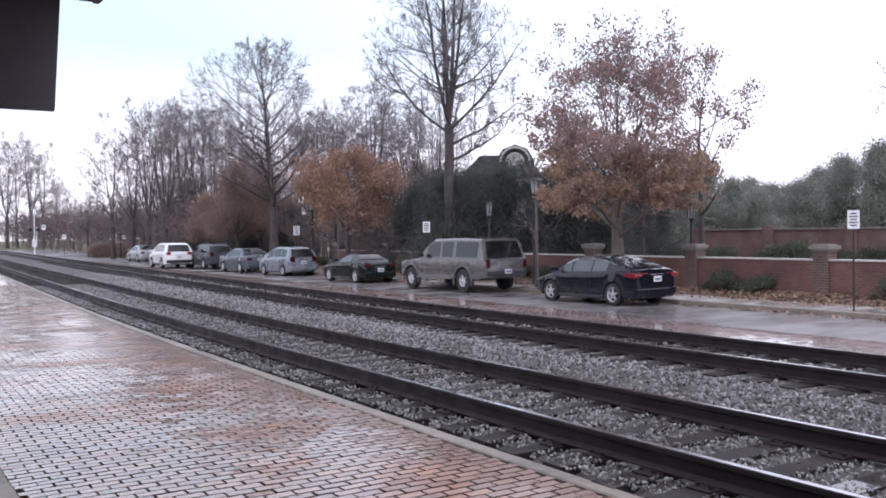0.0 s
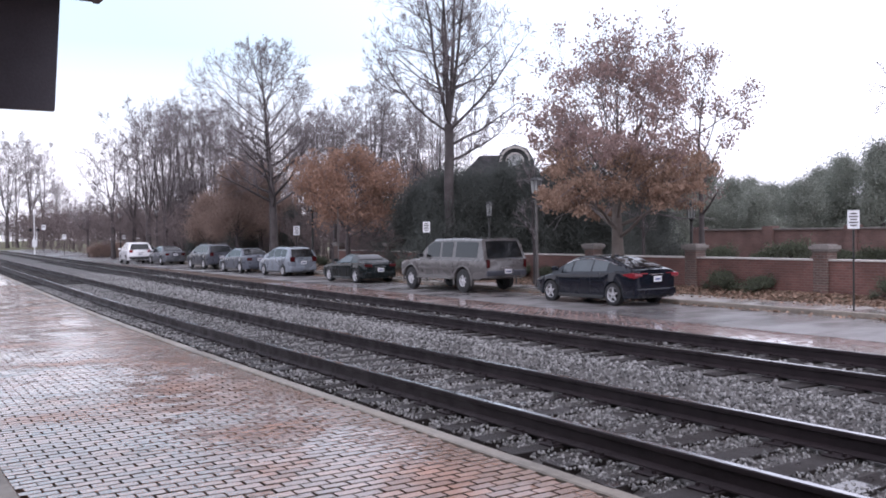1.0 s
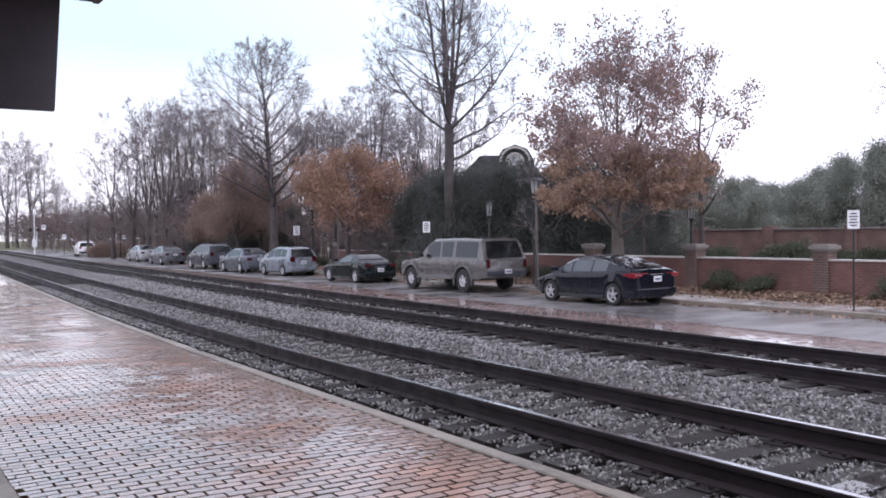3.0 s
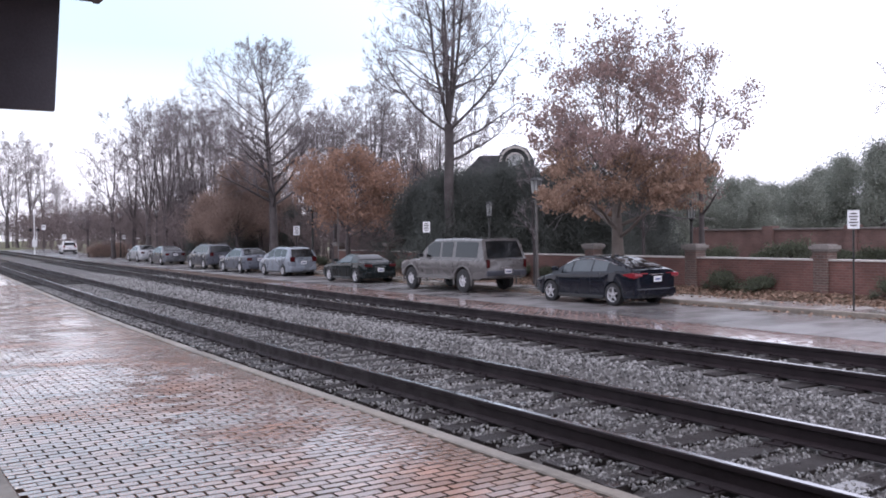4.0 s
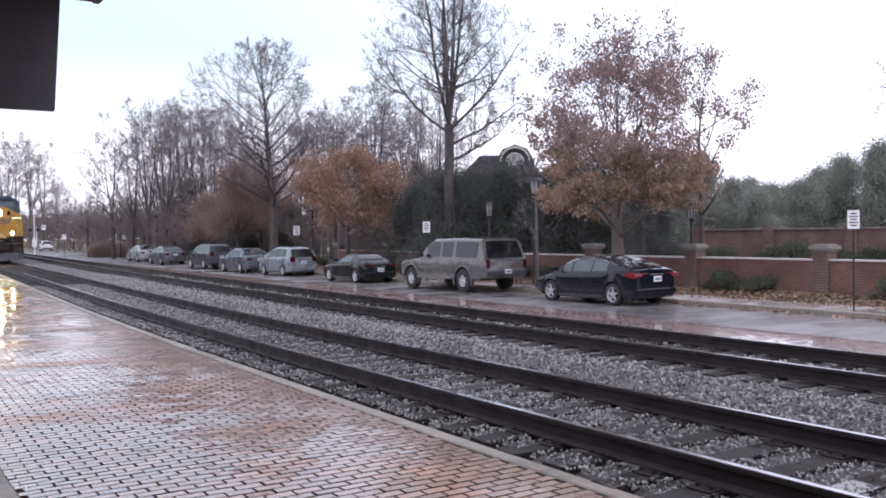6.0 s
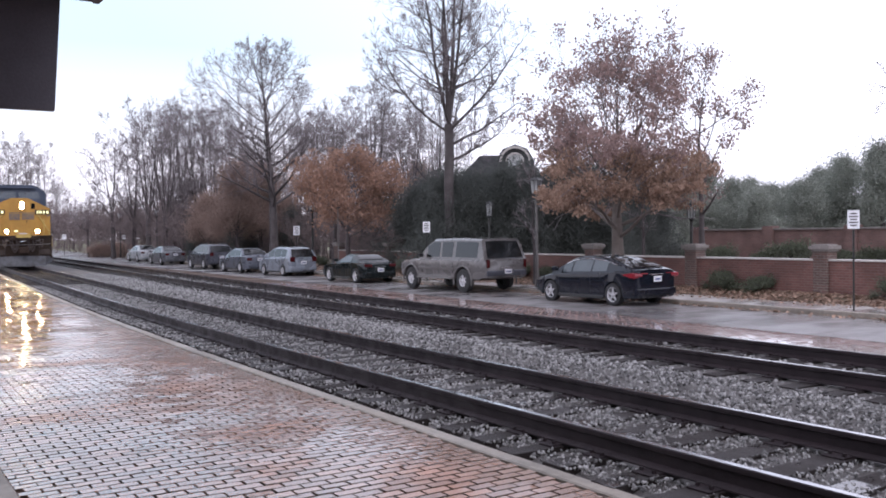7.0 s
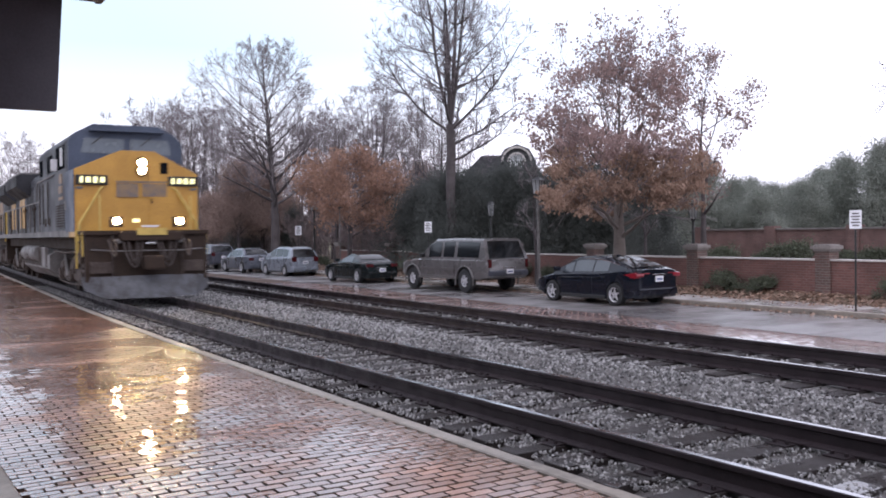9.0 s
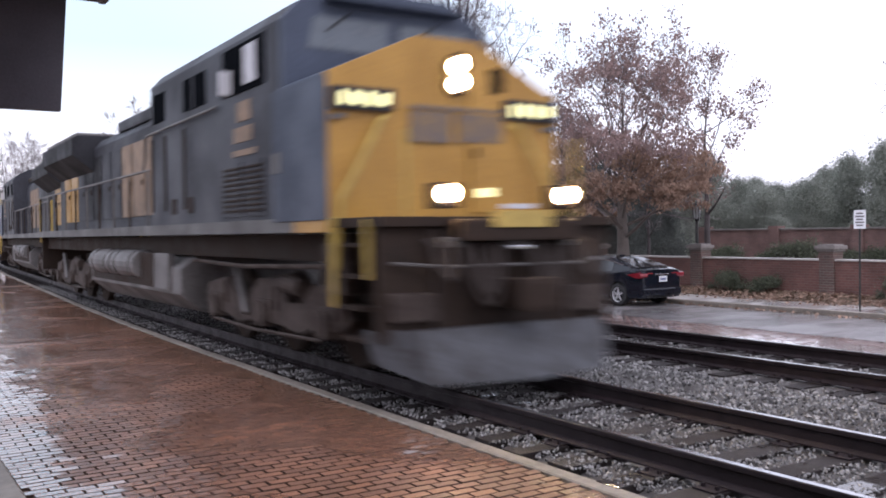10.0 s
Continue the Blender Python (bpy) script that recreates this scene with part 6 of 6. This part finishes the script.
def freight_car(label):
    fc = thing("freight_wagon", pose(-170, TRACK_NEAR, 0), label, "wagon", "train vehicles")
    part("body", box((16.0, 2.9, 2.9), (-8.6, 0, 2.75), 0.05), T_tank, fc)
    for i in range(14):
        for s in (-1, 1):
            part("side_rib", box((0.12, 0.1, 2.7), (-1.4 - i * 1.1, s * 1.48, 2.75), 0.01), T_tank, fc)
    part("underframe", box((16.8, 2.3, 0.3), (-8.6, 0, 1.15), 0.02), T_dark, fc)
    part("front_coupler", box((0.9, 0.35, 0.3), (-0.2, 0, 0.95), 0.05), T_frame, fc)
    axle_truck(fc, -3.2)
    axle_truck(fc, -14.0)
    return fc


wagon = freight_car("grey ribbed freight wagon behind the locomotives")
train = [(loco_a, 0.0, 0), (loco_b, 41.5, 180), (wagon, 44.2, 0)]


# ---------- the platform's clay pavers ----------
def pavers():
    """Running bond: courses across the platform, each brick a little tilted and set."""
    rng = np.random.default_rng(7)
    bl, bw, ch = 0.195, 0.0925, 0.012
    shape = np.array([(-bw / 2, -bl / 2, -0.04), (bw / 2, -bl / 2, -0.04), (bw / 2, bl / 2, -0.04), (-bw / 2, bl / 2, -0.04),
                      (-bw / 2, -bl / 2, -ch), (bw / 2, -bl / 2, -ch), (bw / 2, bl / 2, -ch), (-bw / 2, bl / 2, -ch),
                      (-bw / 2 + 0.003, -bl / 2 + 0.003, 0), (bw / 2 - 0.003, -bl / 2 + 0.003, 0), (bw / 2 - 0.003, bl / 2 - 0.003, 0), (-bw / 2 + 0.003, bl / 2 - 0.003, 0)])
    quads = [(0, 1, 5, 4), (1, 2, 6, 5), (2, 3, 7, 6), (3, 0, 4, 7), (4, 5, 9, 8), (5, 6, 10, 9), (6, 7, 11, 10), (7, 4, 8, 11), (8, 9, 10, 11)]
    me = bpy.data.meshes.new("brick")
    me.from_pydata(shape.tolist(), [], quads)
    sides = [1] * 8 + [0]
    for mt in (M_paver, M_sand):
        me.materials.append(mt)
    me.polygons.foreach_set("material_index", sides)
    verts, faces = [], []

    def settle(x, y):
        return 0.010 * noise.noise(Vector((x * 0.55, y * 0.7, 3))) + 0.0045 * noise.noise(Vector((x * 1.9, y * 1.9, 8)))

    def lay(x, yw, cut):
        dip = settle(x, yw)
        sx, sy = (settle(x + 0.05, yw) - dip) / 0.05, (settle(x, yw + 0.05) - dip) / 0.05
        m = pose(x + rng.normal(0, 0.0015), yw + rng.normal(0, 0.002), PLATFORM_Z + dip + rng.normal(0, 0.001), math.degrees(sy) + rng.normal(0, 0.4), -math.degrees(sx) + rng.normal(0, 0.5), rng.normal(0, 0.6))
        if -6.6 < x < -4.6 and cut == 1.0:
            o = new("brick", me)
            o.parent = platform
            o.matrix_basis = m
            return
        n = len(verts)
        v = (shape * (1, cut, 1)) @ np.array(m.to_3x3()).T + np.array(m.translation)
        verts.extend(v.tolist())
        faces.extend(tuple(q + n for q in f) for f in quads)

    for i in range(390):
        x = 4.05 - i * 0.1075
        for j in range(17):
            y = 0.95 + 0.105 + j * 0.2075 + (0.104 if i % 2 else 0)
            yw = y + bend(x)
            if yw > 4.12 + bend(x) or yw < 1.05:
                continue
            lay(x, yw, 1.0)
            if j == 0 and yw - 0.1 - 0.955 > 0.05:
                lay(x, (0.955 + yw - 0.104) / 2, (yw - 0.104 - 0.955) / bl)
            left = 4.196 + bend(x) - (yw + 0.104)
            if 0.03 < left < 0.2:
                lay(x, yw + 0.104 + left / 2, left / bl)
    rest = mesh_object("brick_field", verts, faces, [M_paver, M_sand])
    rest.data.polygons.foreach_set("material_index", sides * (len(faces) // 9))
    rest.parent = platform
    tagged(rest, "wet red clay pavers in running bond", kind="stuff")


pavers()


def street_pavers():
    rng = np.random.default_rng(9)
    verts, faces, n = [], [], 0
    for i in range(250):
        x = -2 - i * 0.14
        for j in range(14):
            y = 12.5 + j * 0.245 + (0.12 if i % 2 else 0)
            z = -0.43 + (y - 12.4) / 3.5 * (ROAD_Z + 0.434) + 0.012 + rng.normal(0, 0.002)
            yw = y + (bend(x) if x > -30 else bend(-30) + 0.03 * (-30 - x))
            a, b = 0.064, 0.116
            t1, t2 = rng.normal(0, 0.008, 2)
            q = [(x - a, yw - b, z - t1 * a), (x + a, yw - b, z + t1 * a), (x + a, yw + b, z + t2 * b), (x - a, yw + b, z - t1 * a)]
            verts += q + [(px, py, pz - 0.03) for px, py, pz in q]
            faces += [(n, n + 1, n + 2, n + 3), (n, n + 4, n + 5, n + 1), (n + 1, n + 5, n + 6, n + 2), (n + 2, n + 6, n + 7, n + 3), (n + 3, n + 7, n + 4, n)]
            n += 8
    ob = mesh_object("street_brick_field", verts, faces, M_street_brick)
    ob.parent = apron
    tagged(ob, "wet dark red street bricks", kind="stuff")


street_pavers()


def litter():
    """Fallen leaves on the verge and the sidewalk's edge."""
    rng = random.Random(21)
    w = Wood(22)
    for i in range(14000):
        x = -4 - 50 * rng.random() ** 1.4
        off = rng.uniform(21.6, 22.95) if rng.random() < 0.86 else rng.choice([rng.uniform(19.6, 20.04), rng.uniform(19.8, 20.04), rng.uniform(20.9, 21.6)])
        z = ROAD_Z + 0.02 if off < 20.05 else WALK_Z + 0.02 + (0.02 + (off - 21.75) / 1.15 * 0.15 if off > 21.75 else 0)
        q = Euler((rng.gauss(0, 0.35), rng.gauss(0, 0.35), rng.uniform(0, 6.3))).to_matrix()
        n = len(w.lv)
        p = Vector((x, off + street_bend(x), z + 0.025 * rng.random()))
        s = rng.uniform(0.06, 0.12)
        for c in ((-0.5, 0, 0), (0, -0.4, 0.1), (0.55, 0, 0), (0, 0.4, 0.1)):
            w.lv.append(p + q @ (Vector(c) * s))
        w.lf.append((n, n + 1, n + 2, n + 3))
    ob = mesh_object("fallen_leaves", w.lv, w.lf, M_leaf_litter)
    tagged(ob, "fallen brown oak leaves along the verge", "leaves", kind="stuff")


litter()


def platform_leaves():
    """A few dark wet leaves stuck to the paving."""
    w = Wood(24)
    for i in range(26):
        x, y = -3.4 - 7 * w.rng.random() ** 1.3, w.rng.uniform(1.4, 4.1)
        q = Euler((0, 0, w.rng.uniform(0, 6.3))).to_matrix()
        p, k, n = Vector((x, y + bend(x), PLATFORM_Z + 0.014)), w.rng.uniform(0.05, 0.11), len(w.lv)
        for c in ((-0.5, 0, 0), (-0.1, -0.22, 0.05), (0.55, 0, 0), (0.1, 0.24, 0.05)):
            w.lv.append(p + q @ (Vector(c) * k))
        w.lf.append((n, n + 1, n + 2, n + 3))
    tagged(mesh_object("fallen_leaves", w.lv, w.lf, M_wet_leaf), "dark wet leaves stuck to the platform bricks", "leaves", kind="stuff")


platform_leaves()


def paper_scrap(x, off, z, size, turn):
    """A crumpled sheet: folded facets with some thickness."""
    bm = bmesh.new()
    bmesh.ops.create_icosphere(bm, subdivisions=2, radius=size)
    for v in bm.verts:
        v.co = Vector((v.co.x * 1.4, v.co.y, v.co.z * 0.6)) * (1 + 0.35 * noise.noise(v.co * 30))
    bm.transform(pose(0, 0, size * 0.45, 0, 0, turn))
    ob = part("paper_scrap", bm, M_sign)
    ob.matrix_basis = pose(x, off + street_bend(x), z)
    tagged(ob, "crumpled white paper scrap on the ground", "litter", "paper scraps")


paper_scrap(-11.25, 22.3, WALK_Z + 0.1, 0.06, 20)
paper_scrap(-11.2, 20.0, ROAD_Z + 0.012, 0.05, 70)


# ---------- motion ----------
def train_x(t):
    """The train rolls in at a steady fifteen metres a second."""
    return -8.6 - 15.12 * (10.0 - t)


def motions():
    steps = [0.5 * i for i in range(21)]
    rows = [(t, pose(*white_at(t))) for t in steps]
    walk(white_car, rows)
    roll_wheels()
    for ob, back, turn in train:
        walk(ob, [(t, track_pose(train_x(t) - back) @ pose(0, 0, 0, 0, 0, turn)) for t in steps])


def roll_wheels():
    """The locomotives' wheels turn with their way along the rails."""
    for loco, way in ((loco_a, 1), (loco_b, -1)):
        for truck in [o for o in loco.children if o.name.startswith("truck")]:
            for w in [o for o in truck.children if o.name.startswith("wheel")]:
                seat = w.matrix_basis.copy()
                walk(w, [(k / FPS, seat @ Matrix.Rotation(way * (train_x(k / FPS) - train_x(0)) / 0.53, 4, "Y")) for k in range(10 * FPS + 1)])


def track_pose(x):
    slope = math.degrees(math.atan2(bend(x + 4) - bend(x - 4), 8))
    return pose(x, TRACK_NEAR + bend(x), 0, 0, 0, slope)


def white_at(t):
    x = interp([(0.0, -62.2), (1.0, -75.5), (2.5, -101.0), (4.5, -138.0), (5.5, -158.0), (7.0, -178.0), (10.0, -184.0)], t)
    slope = math.degrees(math.atan2(street_bend(x + 4) - street_bend(x - 4), 8))
    return x, 17.4 + street_bend(x), ROAD_Z + 0.01, 0, 0, 180 + slope


motions()
